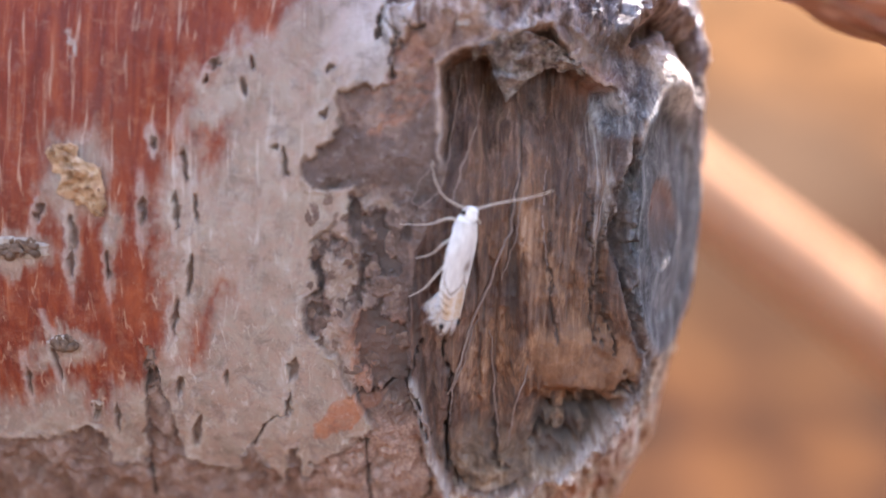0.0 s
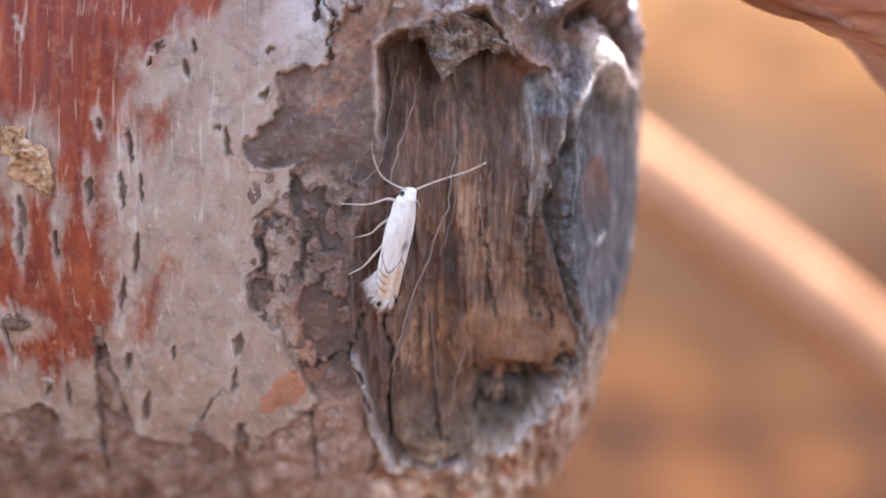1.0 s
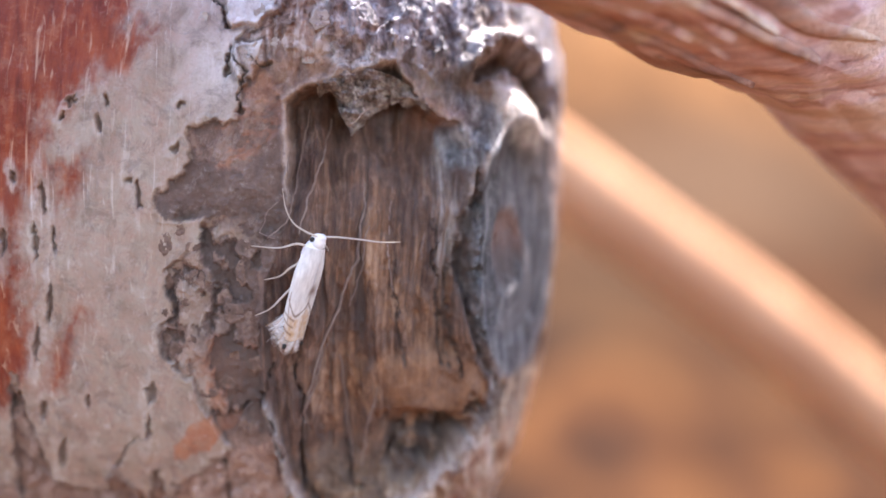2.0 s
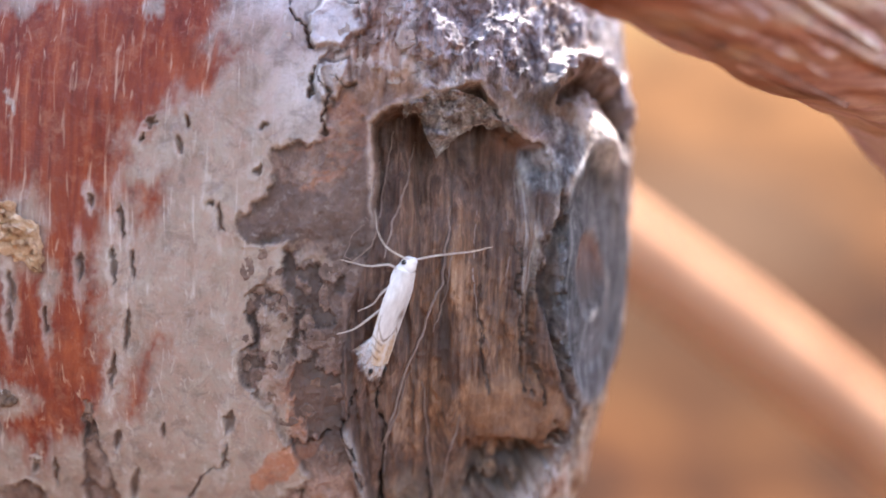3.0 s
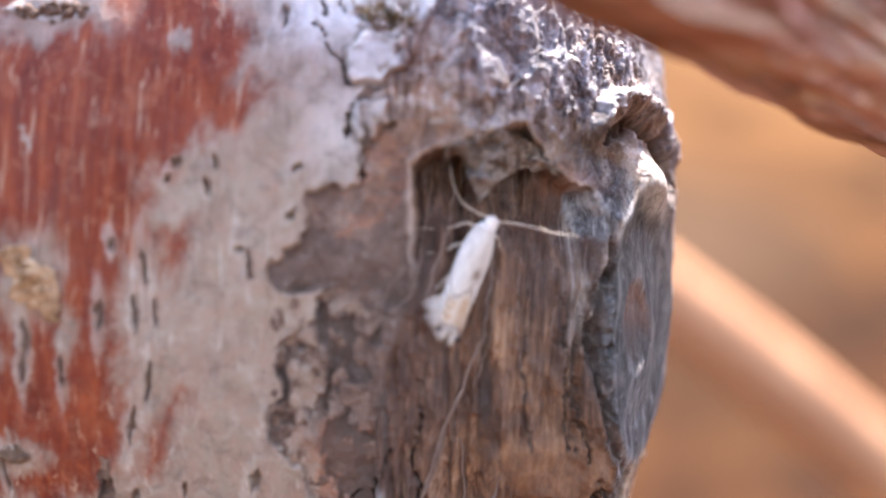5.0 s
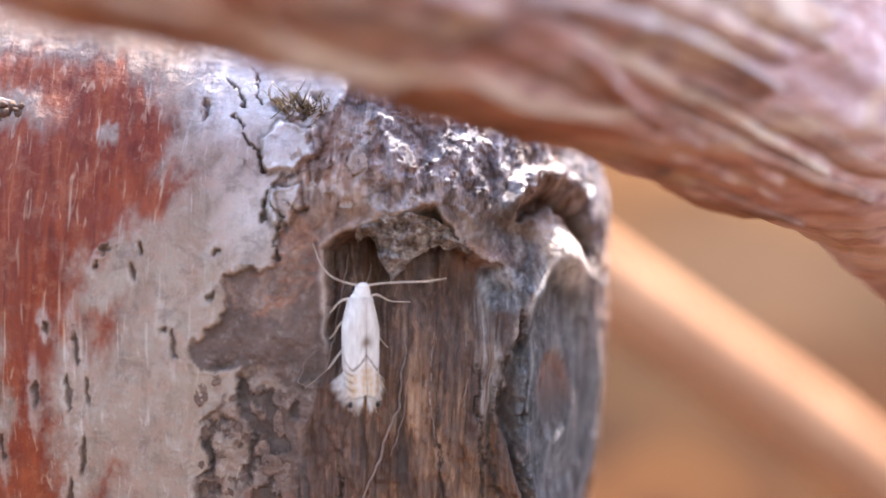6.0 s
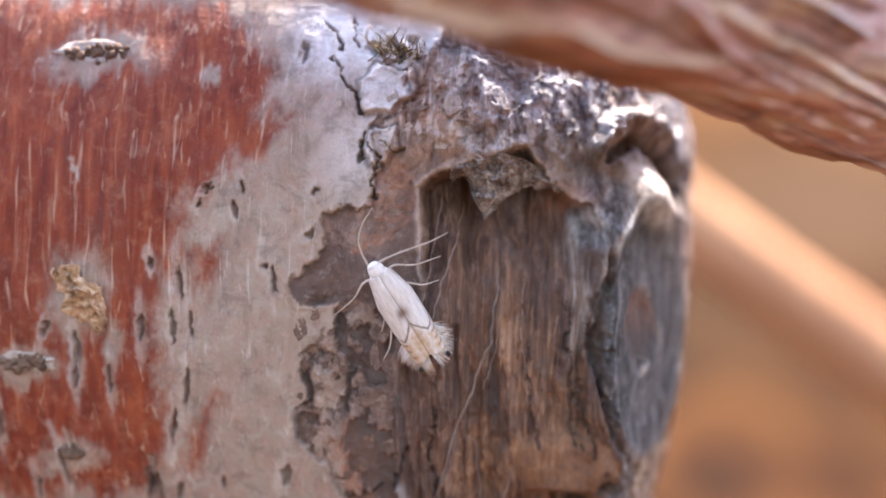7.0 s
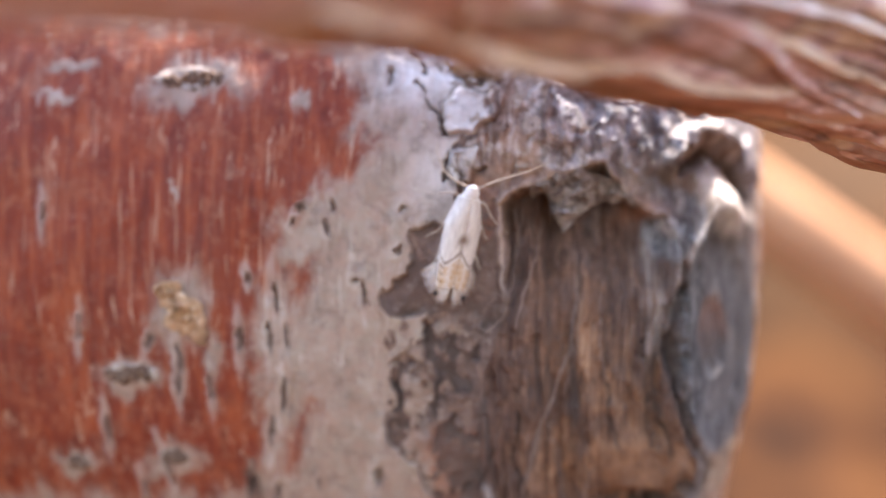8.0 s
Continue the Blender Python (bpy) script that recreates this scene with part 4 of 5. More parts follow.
class Limb:
    """A limb with furrowed bark along a curve, all in millimetres; keeps its skin so that bark strips can lie on it."""

    def __init__(self, ctrl, radii, n, sides, amp, seed):
        path = curve_points(ctrl, n)
        side = None
        self.skin, self.out = np.zeros((n, sides, 3)), np.zeros((n, sides, 3))
        for k, p in enumerate(path):
            d = (path[min(k + 1, n - 1)] - path[max(k - 1, 0)]).normalized()
            side = Vector((0, -1, 0)) if side is None else side
            side = (side - d * side.dot(d)).normalized()
            up = d.cross(side)
            r0 = float(np.interp(k / (n - 1), np.linspace(0, 1, len(radii)), radii))
            for j in range(sides):
                a = 2 * math.pi * j / sides
                w = math.cos(a) * side + math.sin(a) * up
                s = k / n * len(ctrl)
                lump = noise.fractal(Vector((s * 1.1 + seed, math.cos(a) * 1.6, math.sin(a) * 1.6)), 1.0, 2.0, 3)
                furrow = abs(noise.fractal(Vector((s * 0.9 + seed, math.cos(a) * 3.6 + 3, math.sin(a) * 3.6)), 0.9, 2.0, 4))
                r = r0 * (1 + amp * lump + amp * 1.3 * (furrow - 0.3))
                self.skin[k, j], self.out[k, j] = p + r * w, w

    def build(self, name, mat, label, category):
        bm = bmesh.new()
        n, sides = self.skin.shape[:2]
        v = [[bm.verts.new(Vector(c) * MM) for c in row] for row in self.skin]
        for r, s in zip(v, v[1:]):
            for j in range(sides):
                bm.faces.new((r[j], s[j], s[(j + 1) % sides], r[(j + 1) % sides]))
        bm.faces.new(v[0]), bm.faces.new(v[-1][::-1])
        bmesh.ops.recalc_face_normals(bm, faces=bm.faces)
        return tagged(part(name, bm, mat), label, category)

    def strip(self, k0, k1, j0, wide, lift, mat, parent, seed):
        """A fibrous strip of peeling bark along the limb."""
        n, sides = self.skin.shape[:2]
        bm, rows = bmesh.new(), []
        for i in range(k0, k1):
            s = (i - k0) / (k1 - k0 - 1)
            half = wide * (0.15 + 0.85 * math.sin(math.pi * s) ** 0.6)
            drift = j0 + 3.0 * noise.noise(Vector((s * 2.2, seed, 0)))
            row = []
            for c in (-1, -0.5, 0, 0.5, 1, 0.7, -0.7):
                j = drift + half * c
                a, f = int(math.floor(j)) % sides, j - math.floor(j)
                p = self.skin[i, a] * (1 - f) + self.skin[i, (a + 1) % sides] * f
                h = (lift * (1 - 0.6 * c * c) + 0.12 * noise.noise(Vector((s * 9, c, seed)))) if len(row) < 5 else -0.25
                row.append(bm.verts.new(Vector(p + self.out[i, a] * h) * MM))
            rows.append(row)
        for r, q in zip(rows, rows[1:]):
            for c in range(7):
                bm.faces.new((r[c], q[c], q[(c + 1) % 7], r[(c + 1) % 7]))
        bm.faces.new(rows[0]), bm.faces.new(rows[-1])
        bmesh.ops.recalc_face_normals(bm, faces=bm.faces)
        return part("bark_strip", bm, mat, parent)

    def ribbon(self, text, wide, lift, mat, parent, seed):
        """A long peeling ribbon of bark through places on the limb's skin (ring, spoke)."""
        line = curve_points([(p[0], p[1], 0) for p in pts(text)], 40)
        n, sides = self.skin.shape[:2]

        def skin(k, j, h):
            a, b, f, g = int(math.floor(k)), int(math.floor(j)), k - math.floor(k), j - math.floor(j)
            p, o = 0, 0
            for da, db, w in ((0, 0, (1 - f) * (1 - g)), (1, 0, f * (1 - g)), (0, 1, (1 - f) * g), (1, 1, f * g)):
                p, o = p + w * self.skin[a + da, (b + db) % sides], o + w * self.out[a + da, (b + db) % sides]
            return Vector(p + o * h) * MM

        bm, rows = bmesh.new(), []
        for i, c in enumerate(line):
            s = i / 39
            d = (line[min(i + 1, 39)] - line[max(i - 1, 0)])
            across = Vector((-d.y * 1.6, d.x / 1.6, 0)).normalized()
            half = wide * (0.25 + 0.75 * math.sin(math.pi * (0.06 + 0.88 * s)) ** 0.5) * (1 + 0.5 * noise.noise(Vector((s * 7, seed, 1))))
            row = []
            for e in (-1, -0.6, -0.2, 0.2, 0.6, 1, 0.7, -0.7):
                q = c + across * half * (e + 0.12 * noise.noise(Vector((s * 16, e, seed))))
                h = lift * (1 - 0.5 * e * e) + 0.1 * noise.noise(Vector((s * 12, 2 * e, seed))) if len(row) < 6 else -0.3
                row.append(bm.verts.new(skin(q.x, q.y, h)))
            rows.append(row)
        for r, q in zip(rows, rows[1:]):
            for c in range(8):
                bm.faces.new((r[c], q[c], q[(c + 1) % 8], r[(c + 1) % 8]))
        bm.faces.new(rows[0]), bm.faces.new(rows[-1])
        bmesh.ops.recalc_face_normals(bm, faces=bm.faces)
        return part("bark_strip", bm, mat, parent)


BARK_BRANCH = branch_material("red_brown_branch_bark", (0.4, 0.235, 0.212), (0.56, 0.345, 0.315), (0.72, 0.52, 0.48))
STRIPS = [branch_material("peach_bark_strip", (0.44, 0.27, 0.18), (0.6, 0.41, 0.29), (0.7, 0.53, 0.4)), branch_material("pink_bark_strip", (0.36, 0.2, 0.17), (0.56, 0.34, 0.3), (0.7, 0.5, 0.46)),
          branch_material("brown_bark_strip", (0.2, 0.1, 0.07), (0.32, 0.17, 0.12), (0.44, 0.26, 0.19)), branch_material("pale_bark_strip", (0.46, 0.34, 0.3), (0.6, 0.48, 0.43), (0.7, 0.6, 0.55)),
          branch_material("dark_bark_strip", (0.2, 0.112, 0.095), (0.31, 0.18, 0.155), (0.42, 0.26, 0.225))]
near_limb = Limb([(-49.7, -65.2, 21.2), (-29.7, -47.2, 19.6), (-15.7, -34, 18.9), (-8.7, -25.2, 18.8), (-1.7, -15.4, 18.6), (4.3, -7.3, 17.5), (9.3, -2.5, 16.3), (14.3, 3.5, 15.0), (19.3, 10.6, 12.1), (30.3, 24.5, 5.9), (50.3, 48.6, -5.9)],
                 [5.0, 4.8, 4.7, 4.6, 4.6, 4.6, 4.6, 4.6, 4.5], 300, 96, 0.05, 3.0)
branch = near_limb.build("branch", BARK_BRANCH, "thick reddish-brown furrowed branch with peeling bark strips, close by", "branch")
_r = random.Random(8)
for _k in range(24):
    _a = _r.randrange(56, 150)
    _j = _r.uniform(-22, 32)
    near_limb.strip(_a, min(298, _a + _r.randrange(22, 70)), _j, _r.uniform(0.8, 3.0), _r.uniform(0.05, 0.2), STRIPS[_r.choice((0, 1, 1, 2)) if _j < 14 else _r.choice((1, 2, 2))], branch, _k * 1.7)
for _k, (_text, _wide, _lift, _tone) in enumerate((
        ("104,12 106,16 108,17.5 111,19 115,19.3 120,19 123,17.5 126,16.5 132,17 138,16 146,14", 0.55, 0.45, 0), ("112,10 120,10 126,9.7 132,10 137,11 143,13 150,14 160,15", 0.7, 0.4, 1), ("133,9.5 137,10 142,10.2 150,11 156,11 168,12 180,13", 0.6, 0.3, 0),
        # first below: a dark strip standing in for the shade of a hollow
        ("118,12 124,11.5 128,11.5 135,13 143,14.5", 2.2, 0.12, 4), ("124,8 131,7 138,6.3 144,6 150,6 164,7", 0.6, 0.5, 3), ("130,4 140,4 147,4 164,4", 1.4, 0.4, 1), ("126,8 134,8 140,7.5 150,7.5 164,8", 1.5, 0.12, 4),
        ("138,16.5 148,16 162,15 176,16", 1.3, 0.3, 1), ("106,15 114,14.5 118,14 123,14.5", 1.6, 0.25, 2), ("154,22 164,22.5 175,22 190,22", 0.6, 0.15, 4), ("94,19 104,21 111,23 120,25 130,25.5 145,26", 1.5, 0.2, 2), ("94,15 102,17 107,18 109,19 115,22", 0.7, 0.4, 0),
        ("148,13 160,13.5 176,14 190,14", 0.8, 0.35, 2), ("92,11 100,11 110,11.5", 1.2, 0.3, 1), ("150,18.5 164,18.5 180,19", 0.5, 0.15, 1))):
    near_limb.ribbon(_text, _wide, _lift, STRIPS[_tone], branch, 3.1 * _k)


# ---- background ----
def far_bark():
    n = Nodes("pale_twig_bark", 0.9, 0.05)
    a = n.noise(None, 160, 4, 0.6)
    return n.done(n.ramp(a, (0.3, (0.36, 0.18, 0.093)), (0.7, (0.45, 0.245, 0.13))))


far_limb = Limb([(-30, 80, 38), (-10, 88.2, 23.0), (10, 96.3, 8.7), (30, 104.5, -4.8), (60, 116, -28), (90, 126.7, -51.2)], [3.2, 3.2, 3.3, 3.3, 3.4, 3.5], 60, 24, 0.04, 9.0)
far_limb.build("twig", far_bark(), "pale peach-brown twig far behind the trunk", "twig")


def ground_material():
    n = Nodes("dry_leaf_litter", 1.0, 0.0)
    a = n.noise(None, 24, 3, 0.5, 0.4)
    b = n.noise(None, 60, 5, 0.6)
    col = n.ramp(a, (0.38, (0.016, 0.0105, 0.008)), (0.47, (0.038, 0.0175, 0.0092)), (0.57, (0.07, 0.03, 0.0125)), (0.68, (0.115, 0.054, 0.02)))
    col = n.mix(n.ramp(b, (0.4, 0.0), (0.7, 0.5)), col, (0.06, 0.028, 0.016))
    # paler up the slope, with toned patches placed to fit the camera's view
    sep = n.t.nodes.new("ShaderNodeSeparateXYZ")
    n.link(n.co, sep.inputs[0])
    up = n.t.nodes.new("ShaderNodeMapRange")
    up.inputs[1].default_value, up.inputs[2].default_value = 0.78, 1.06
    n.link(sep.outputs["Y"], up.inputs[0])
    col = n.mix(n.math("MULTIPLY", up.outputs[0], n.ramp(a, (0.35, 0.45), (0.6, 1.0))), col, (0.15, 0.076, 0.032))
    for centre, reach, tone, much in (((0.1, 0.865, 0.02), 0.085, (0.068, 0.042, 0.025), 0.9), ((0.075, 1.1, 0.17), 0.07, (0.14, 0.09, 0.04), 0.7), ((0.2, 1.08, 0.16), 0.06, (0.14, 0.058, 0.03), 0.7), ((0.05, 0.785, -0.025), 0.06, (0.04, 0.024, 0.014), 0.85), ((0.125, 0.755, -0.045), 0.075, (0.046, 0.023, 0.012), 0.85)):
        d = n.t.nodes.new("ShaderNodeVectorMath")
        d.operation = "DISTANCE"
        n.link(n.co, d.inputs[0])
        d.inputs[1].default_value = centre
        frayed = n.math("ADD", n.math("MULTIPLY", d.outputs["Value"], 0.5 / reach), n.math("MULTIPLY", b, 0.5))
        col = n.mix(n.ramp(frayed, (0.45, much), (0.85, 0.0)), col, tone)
    n.bump(b, 0.6, 0.004)
    return n.done(col)


def build_ground():
    """A litter-covered slope that rises behind the trunk and runs out to the horizon."""
    bm = bmesh.new()
    xs = [-40, -8, -2, -1, -0.5, -0.3, -0.15, 0, 0.15, 0.3, 0.5, 1, 2, 8, 40]
    ys = [-40, -8, -2, -0.6, -0.2, 0.1, 0.3, 0.5, 0.7, 0.9, 1.2, 1.6, 2.0, 2.5, 4, 12, 40]
    grid = []
    for y in ys:
        row = []
        for x in xs:
            z = -0.45 + 0.62 * max(0.0, min(2.4, y - 0.1)) + 0.03 * noise.noise(Vector((x * 3, y * 3, 0)))
            row.append(bm.verts.new((x, y, z)))
        grid.append(row)
    for a, b in zip(grid, grid[1:]):
        for j in range(len(xs) - 1):
            bm.faces.new((a[j], a[j + 1], b[j + 1], b[j]))
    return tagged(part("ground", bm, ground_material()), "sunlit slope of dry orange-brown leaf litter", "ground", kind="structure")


build_ground()


# ---- the moth ----
def wing_material():
    n = Nodes("white_scaled_wing", 0.45, 0.5)
    f = n.noise(n.scaled(9000, 2200, 9000), 1.0, 4, 0.6)
    col = n.mix(n.ramp(f, (0.3, 0.0), (0.7, 1.0)), (0.62, 0.575, 0.535), (0.44, 0.39, 0.355))
    col = n.mix(n.attr("tan"), col, (0.4, 0.245, 0.125))
    col = n.mix(n.attr("brown"), col, (0.12, 0.06, 0.03))
    n.bump(f, 0.3, 0.00002)
    return n.done(col)


def forewing(moth, side, mat):
    """A narrow wing folded like half a roof from the mid line down the flank; y runs from tail to head."""
    bm = bmesh.new()
    tan, brown = bm.verts.layers.float.new("tan"), bm.verts.layers.float.new("brown")
    n, k = 150, 44

    def near(x, w):
        return math.exp(-((x / w) ** 2))

    grid = []
    for i in range(n):
        s = i / (n - 1)  # 0 at the shoulder, 1 at the tip
        wide = 0.62 * min(1.0, 0.6 + 1.3 * s) * (1 - 0.5 * max(0.0, s - 0.62) ** 1.4)
        tall = 0.46 * (1 - 0.34 * s) * min(1.0, 0.8 + 1.2 * s)
        row = []
        for j in range(k):
            a = j / (k - 1)
            phi = a * 1.75
            reach = 3.2 - 0.7 * (a - 0.4) ** 2
            x = side * (0.008 + wide * math.sin(phi) ** 0.9)
            z = 0.15 + tall * math.cos(phi) + 0.08 * max(0.0, s - 0.7) / 0.3 * (1 - a) - 0.03 * near(a, 0.06) + 0.012 * noise.noise(Vector((6 * s, 5 * a, side)))
            v = bm.verts.new(Vector((x, 1.55 - reach * s, z)) * MM)
            wob = 0.015 * noise.noise(Vector((a * 9, s * 9, 4.0 * side)))
            patch = min(1.0, max(0.0, (s - 0.64 - 0.1 * math.sin(math.pi * min(1.0, a / 0.86)) + wob) / 0.04)) * min(1.0, max(0.0, (0.8 - a) / 0.2))
            v[tan] = 1.0 * patch * (1 - 0.6 * near(a - 0.24, 0.07)) * (0.75 + 0.5 * noise.noise(Vector((s * 20, a * 14, 2))))
            chevron = near(s - 0.6 - 0.12 * math.sin(math.pi * min(1.0, a / 0.86)) + wob, 0.016) * (a < 0.9)
            hem = near(a - 0.86 + 0.5 * max(0.0, s - 0.55), 0.022) * (0.5 < s < 0.82)
            bars = max(near(s - 0.8 + 0.05 * a, 0.012), near(s - 0.88 + 0.06 * a, 0.012), near(s - 0.96 + 0.06 * a, 0.012)) * (a > 0.42)
            spot = near(math.hypot((s - 0.46 + 0.5 * wob) / 0.075, (a + 2 * wob) / 0.19), 1.0)
            stripe = 0.5 * near(a, 0.03) * (0.4 < s < 0.66)
            v[brown] = min(0.9, 0.95 * max(chevron, 0.8 * hem, 0.8 * bars, spot ** 1.5, stripe))
            row.append(v)
        grid.append(row)
    for r, q in zip(grid, grid[1:]):
        for j in range(k - 1):
            f = (r[j], q[j], q[j + 1], r[j + 1])
            bm.faces.new(f if side < 0 else f[::-1])
    ob = part("forewing", bm, mat, moth, "white folded forewing with a tan tip and fine brown lines")
    mod = ob.modifiers.new("thick", "SOLIDIFY")
    mod.thickness = 0.00003
    return ob


def hairs(moth, parent, roots, mat, name, label, r=0.009):
    bm = bmesh.new()
    for a, b in roots:
        a, b = Vector(a), Vector(b)
        mid = (a + b) / 2 + Vector((0, 0, 0.03))
        tube(bm, [p * MM for p in (a, mid, b)], [r * MM, 0.7 * r * MM, 0.15 * r * MM], 4)
    return part(name, bm, mat, parent, label)


def limb(moth, name, joints, radii, mat, label=""):
    """A jointed leg or a feeler, its origin at the first joint, in millimetres."""
    o = Vector(joints[0])
    bm = bmesh.new()
    p = curve_points([(Vector(j) - o) for j in joints], 5 * len(joints))
    rr = [np.interp(i / (len(p) - 1), np.linspace(0, 1, len(radii)), radii) for i in range(len(p))]
    tube(bm, [q * MM for q in p], [float(r) * MM for r in rr], 7)
    ob = part(name, bm, mat, moth, label)
    ob.location = o * MM
    return ob


def build_moth():
    moth = tagged(new("moth"), "tiny white moth with tan fringed wing tips walking on bare wood", "moth")
    white = plain("white_scales", (0.74, 0.71, 0.69), 0.6)
    dark = plain("black_scales", (0.012, 0.01, 0.01), 0.4)
    tan = plain("tan_scales", (0.55, 0.34, 0.17), 0.6)
    shank = plain("pale_leg", (0.5, 0.42, 0.35), 0.5, 0.4, 0.3, 2500)
    dusk = plain("dusky_scales", (0.22, 0.16, 0.13), 0.6)
    wing = wing_material()
    bm = bmesh.new()
    ball(bm, (0, 1.72, 0.27), (0.29, 0.30, 0.27))
    ball(bm, (0, 1.88, 0.36), (0.22, 0.16, 0.17))
    part("head", bm, white, moth, "smooth white head")
    for s in (-1, 1):
        bm = bmesh.new()
        ball(bm, (0.235 * s, 1.80, 0.2), (0.085, 0.1, 0.1))
        part("eye", bm, dark, moth, "round black eye")
    bm = bmesh.new()
    ball(bm, (0, 1.25, 0.18), (0.44, 0.55, 0.33))
    part("thorax", bm, white, moth)
    bm = bmesh.new()
    ball(bm, (0, -0.1, 0.08), (0.34, 1.5, 0.26))
    part("abdomen", bm, tan, moth)
    rnd = random.Random(4)
    for s in (-1, 1):
        forewing(moth, s, wing)
        for name, count, mat, label in (("wing_fringe", 260, white, "feathery pale fringe"), ("tan_fringe", 70, tan, "tan hairs of the fringe")):
            roots = []
            for i in range(count):
                t = rnd.random()
                a = Vector((s * (0.05 + 0.50 * math.sin(1.5 * t)), -1.6 + 0.8 * t * t + rnd.uniform(-0.05, 0.12), 0.40 - 0.34 * t + rnd.uniform(-0.04, 0.04)))
                out = 0.16 + 0.75 * t
                far = rnd.uniform(0.34, 0.66)
                roots.append((a, a + Vector((s * (far * math.sin(out) + rnd.uniform(-0.05, 0.05)), -far * math.cos(out) + rnd.uniform(-0.05, 0.05), rnd.uniform(-0.4, 0.1) * (0.3 + 0.7 * t)))))
            hairs(moth, moth, roots, mat, name, label, 0.010)
        bars = []
        for k in range(3):
            for i in range(7):
                w = i / 6
                a = Vector((s * (0.42 + 0.34 * w), -1.1 - 0.24 * k - 0.12 * w, 0.22 - 0.12 * w))
                bars.append((a, a + Vector((s * 0.1, -0.07, 0.0))))
        hairs(moth, moth, bars, dusk, "fringe_bar", "thin dark bars across the fringe", 0.02)
        bm = bmesh.new()
        ball(bm, (s * 0.52, -1.86, 0.34), (0.085, 0.1, 0.08), 12, 9)
        part("apical_spot", bm, dark, moth, "black tuft at the wing tip")
    moth_parts = {"feeler": [], "leg": []}
    for s in (1, -1):
        bend = [(0, 0.0), (0.0, 0.6), (0.05, 1.25), (0.12, 1.95), (0.1, 2.6)] if s > 0 else [(0, 0.0), (-0.06, 0.5), (0.0, 1.0), (0.3, 1.45), (0.8, 1.85)]
        moth_parts["feeler"].append(limb(moth, "antenna", [(0.13 * s + x, 1.93 + y, 0.36 + 0.06 * min(1, y)) for x, y in bend], [0.04, 0.03, 0.026, 0.02, 0.01], shank))
    for s in (-1, 1):
        for joints in ([(0.2, 1.5, 0.1), (0.6, 1.55, 0.22), (1.15, 1.22, 0.02), (2.0, 1.0, -0.3)], [(0.25, 1.0, 0.05), (0.6, 0.7, 0.15), (0.85, 0.3, -0.05), (1.3, 0.0, -0.3)], [(0.25, 0.2, 0.0), (0.58, -0.35, 0.1), (0.85, -0.85, -0.05), (1.25, -1.25, -0.28)]):
            moth_parts["leg"].append(limb(moth, "leg", [(s * a, b, c) for a, b, c in joints], [0.05, 0.038, 0.026, 0.014], shank))
    return moth, moth_parts


moth, MOTH_PARTS = build_moth()

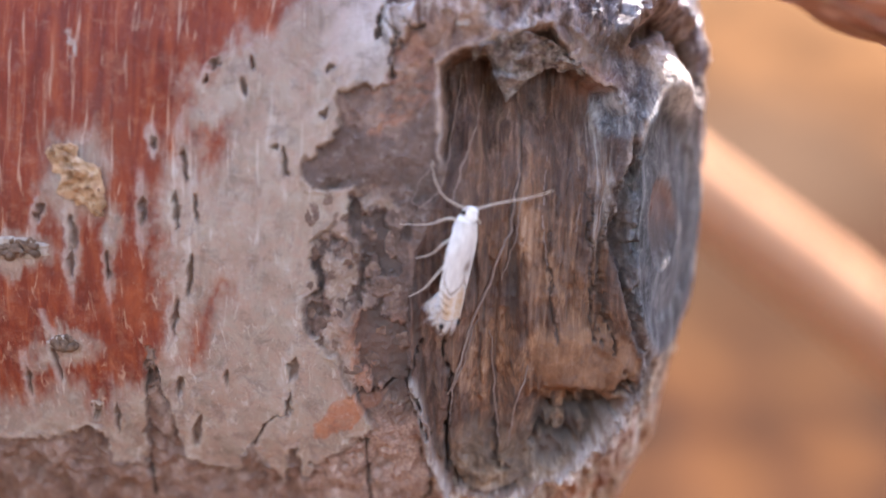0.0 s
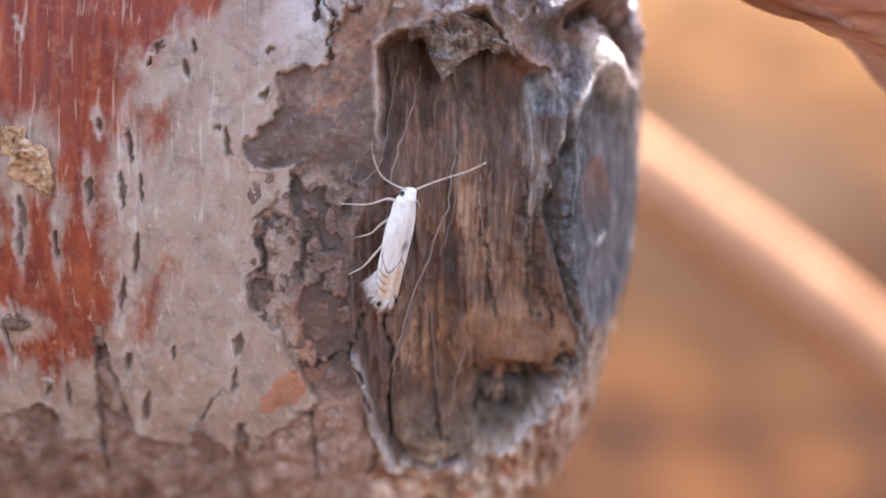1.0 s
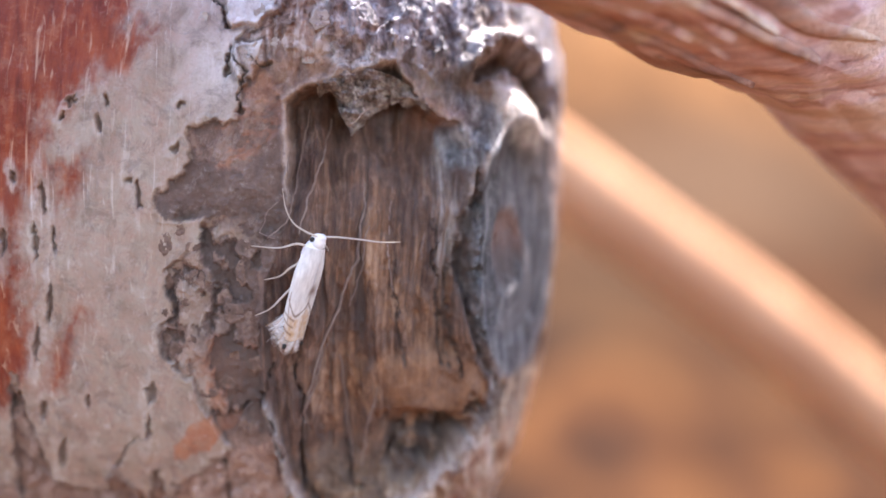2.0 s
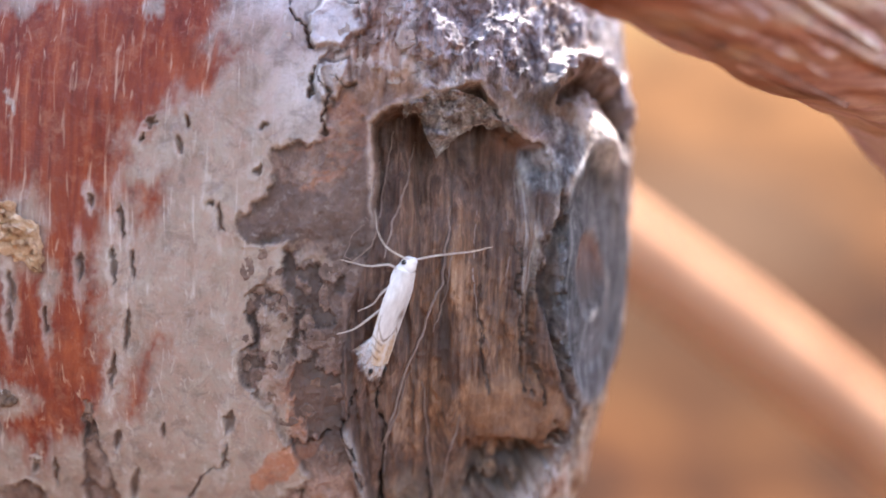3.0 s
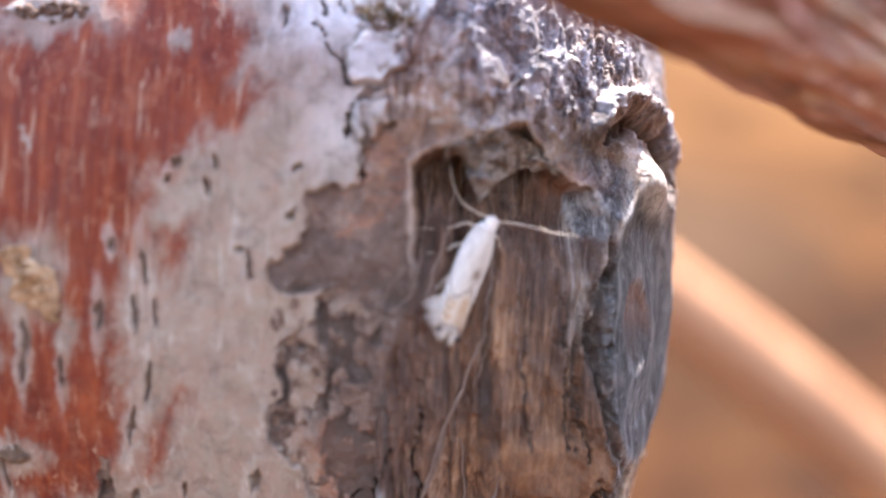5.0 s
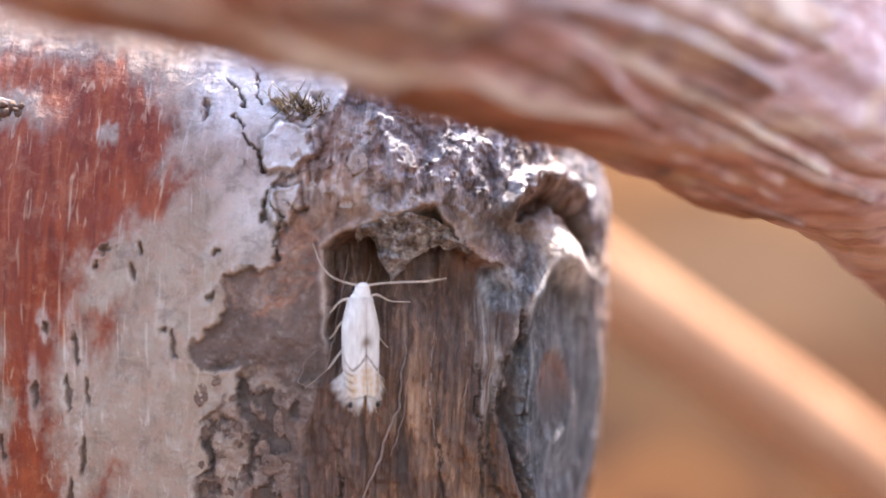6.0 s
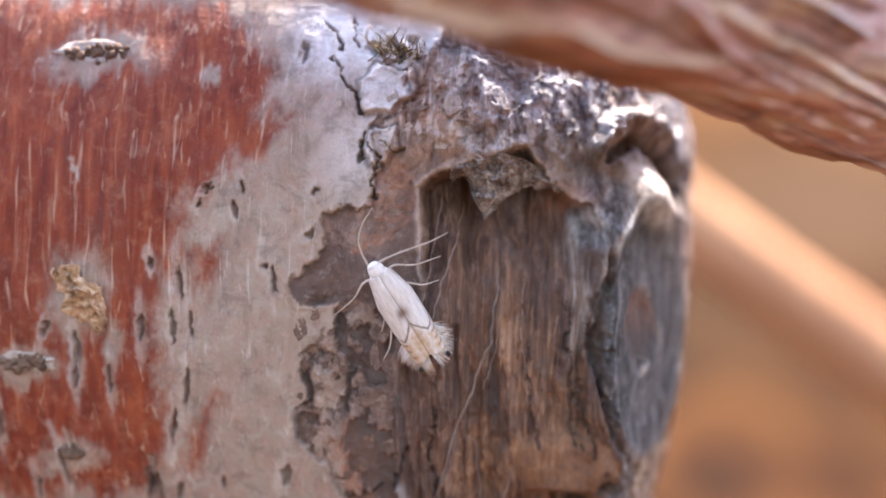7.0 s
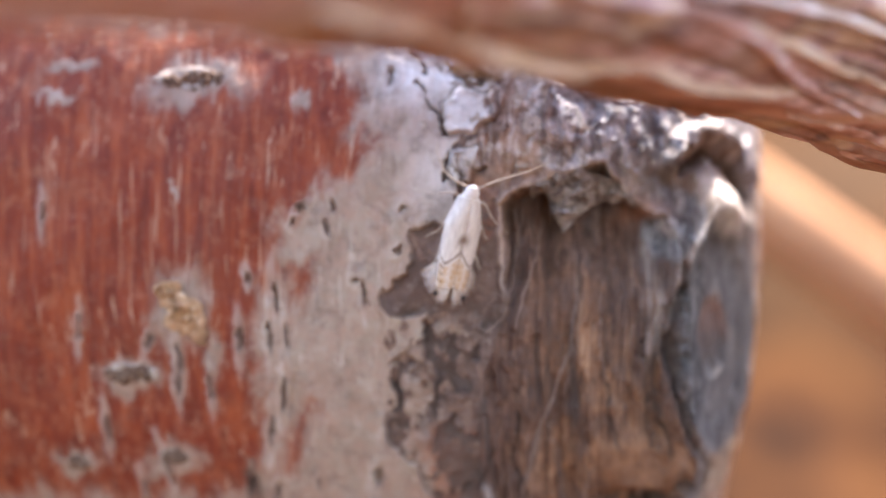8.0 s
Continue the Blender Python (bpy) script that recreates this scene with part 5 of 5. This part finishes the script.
MOTH_WAY = [  # seconds, head and tail in millimetres, roll in degrees
    (0, -3.32, -1.35, 5.91, -4.08, -0.50, 1.30, 64),
    (0.5, -3.29, -1.35, 5.92, -3.97, -0.50, 1.36, 64),
    (1, -3.27, -1.32, 5.77, -4.16, -0.50, 1.17, 64),
    (1.5, -3.25, -1.35, 5.90, -4.17, -0.50, 1.46, 64),
    (2.8, -3.16, -1.30, 6.03, -4.58, -0.60, 1.58, 72),
    (3, -3.07, -1.28, 6.04, -4.31, -0.60, 1.70, 70),
    (3.5, -2.72, -1.00, 6.42, -4.41, -0.70, 2.27, 60),
    (4, -2.41, -0.75, 7.28, -4.00, -0.80, 3.15, 55),
    (4.2, -2.29, -0.65, 7.53, -3.92, -0.85, 3.38, 50),
    (5.3, -1.88, -0.15, 9.03, -3.21, -1.05, 4.88, 50),
    (5.5, -1.95, -0.20, 8.99, -3.09, -1.00, 4.56, 44),
    (6, -3.16, -1.00, 9.10, -3.01, -1.10, 5.37, 38),
    (6.5, -4.43, -1.95, 8.14, -3.15, -1.05, 4.85, 8),
    (7, -5.59, -2.15, 7.76, -3.63, -1.40, 4.75, 0),
    (7.5, -5.67, -2.15, 9.47, -5.14, -1.70, 5.42, 24),
    (8, -5.23, -2.05, 10.88, -6.11, -1.95, 6.77, 28),
]


def moth_pose(hx, hy, hz, tx, ty, tz, roll):
    h, t = Vector((hx, hy, hz)) * MM, Vector((tx, ty, tz)) * MM
    fore = (h - t).normalized()
    back = Vector((0, -1, 0))
    back = (back - fore * back.dot(fore)).normalized()
    side = fore.cross(back)
    m = Matrix((side, fore, back)).transposed().to_4x4()
    return Matrix.Translation(h - fore * 1.95 * MM) @ m @ pose(0, 0, 0, 0, roll, 0)


FEELERS = [  # seconds, swing of the right-hand and left-hand feeler from straight ahead, degrees to the right
    (0, 61, -71), (0.5, 22, -60), (1, 53, -72), (1.5, 79, -73), (2.8, 60, -74), (3, 59, -75), (3.5, 74, -80), (4, 11, -66), (4.2, 68, -88), (5.3, 78, -80), (5.5, 68, -76), (6, 84, -70),
    (6.5, 92, 5), (7, 95, 12), (7.5, 69, -50), (8, 55, -70)]


def motions():
    walk(moth, [(row[0], moth_pose(*row[1:])) for row in MOTH_WAY])
    rolls = {row[0]: row[-1] for row in MOTH_WAY}
    for k, feeler in enumerate(MOTH_PARTS["feeler"]):
        at = Matrix.Translation(feeler.location)
        walk(feeler, [(row[0], at @ pose(0, 0, 0, 0, -rolls[row[0]], 0) @ pose(0, 0, 0, 6, 0, -row[1 + k])) for row in FEELERS])
    for k, leg in enumerate(MOTH_PARTS["leg"]):
        at, side = Matrix.Translation(leg.location), -1 if k < 3 else 1
        rows = []
        for n, (t, roll) in enumerate(rolls.items()):
            stride = 0 if t < 3 else 14 * math.sin(2.4 * n + 2.1 * k)
            rows.append((t, at @ pose(0, 0, 0, 0, (-0.85 if side < 0 else -0.15) * roll, 0) @ pose(0, 0, 0, 0, 0, stride)))
        walk(leg, rows)


motions()
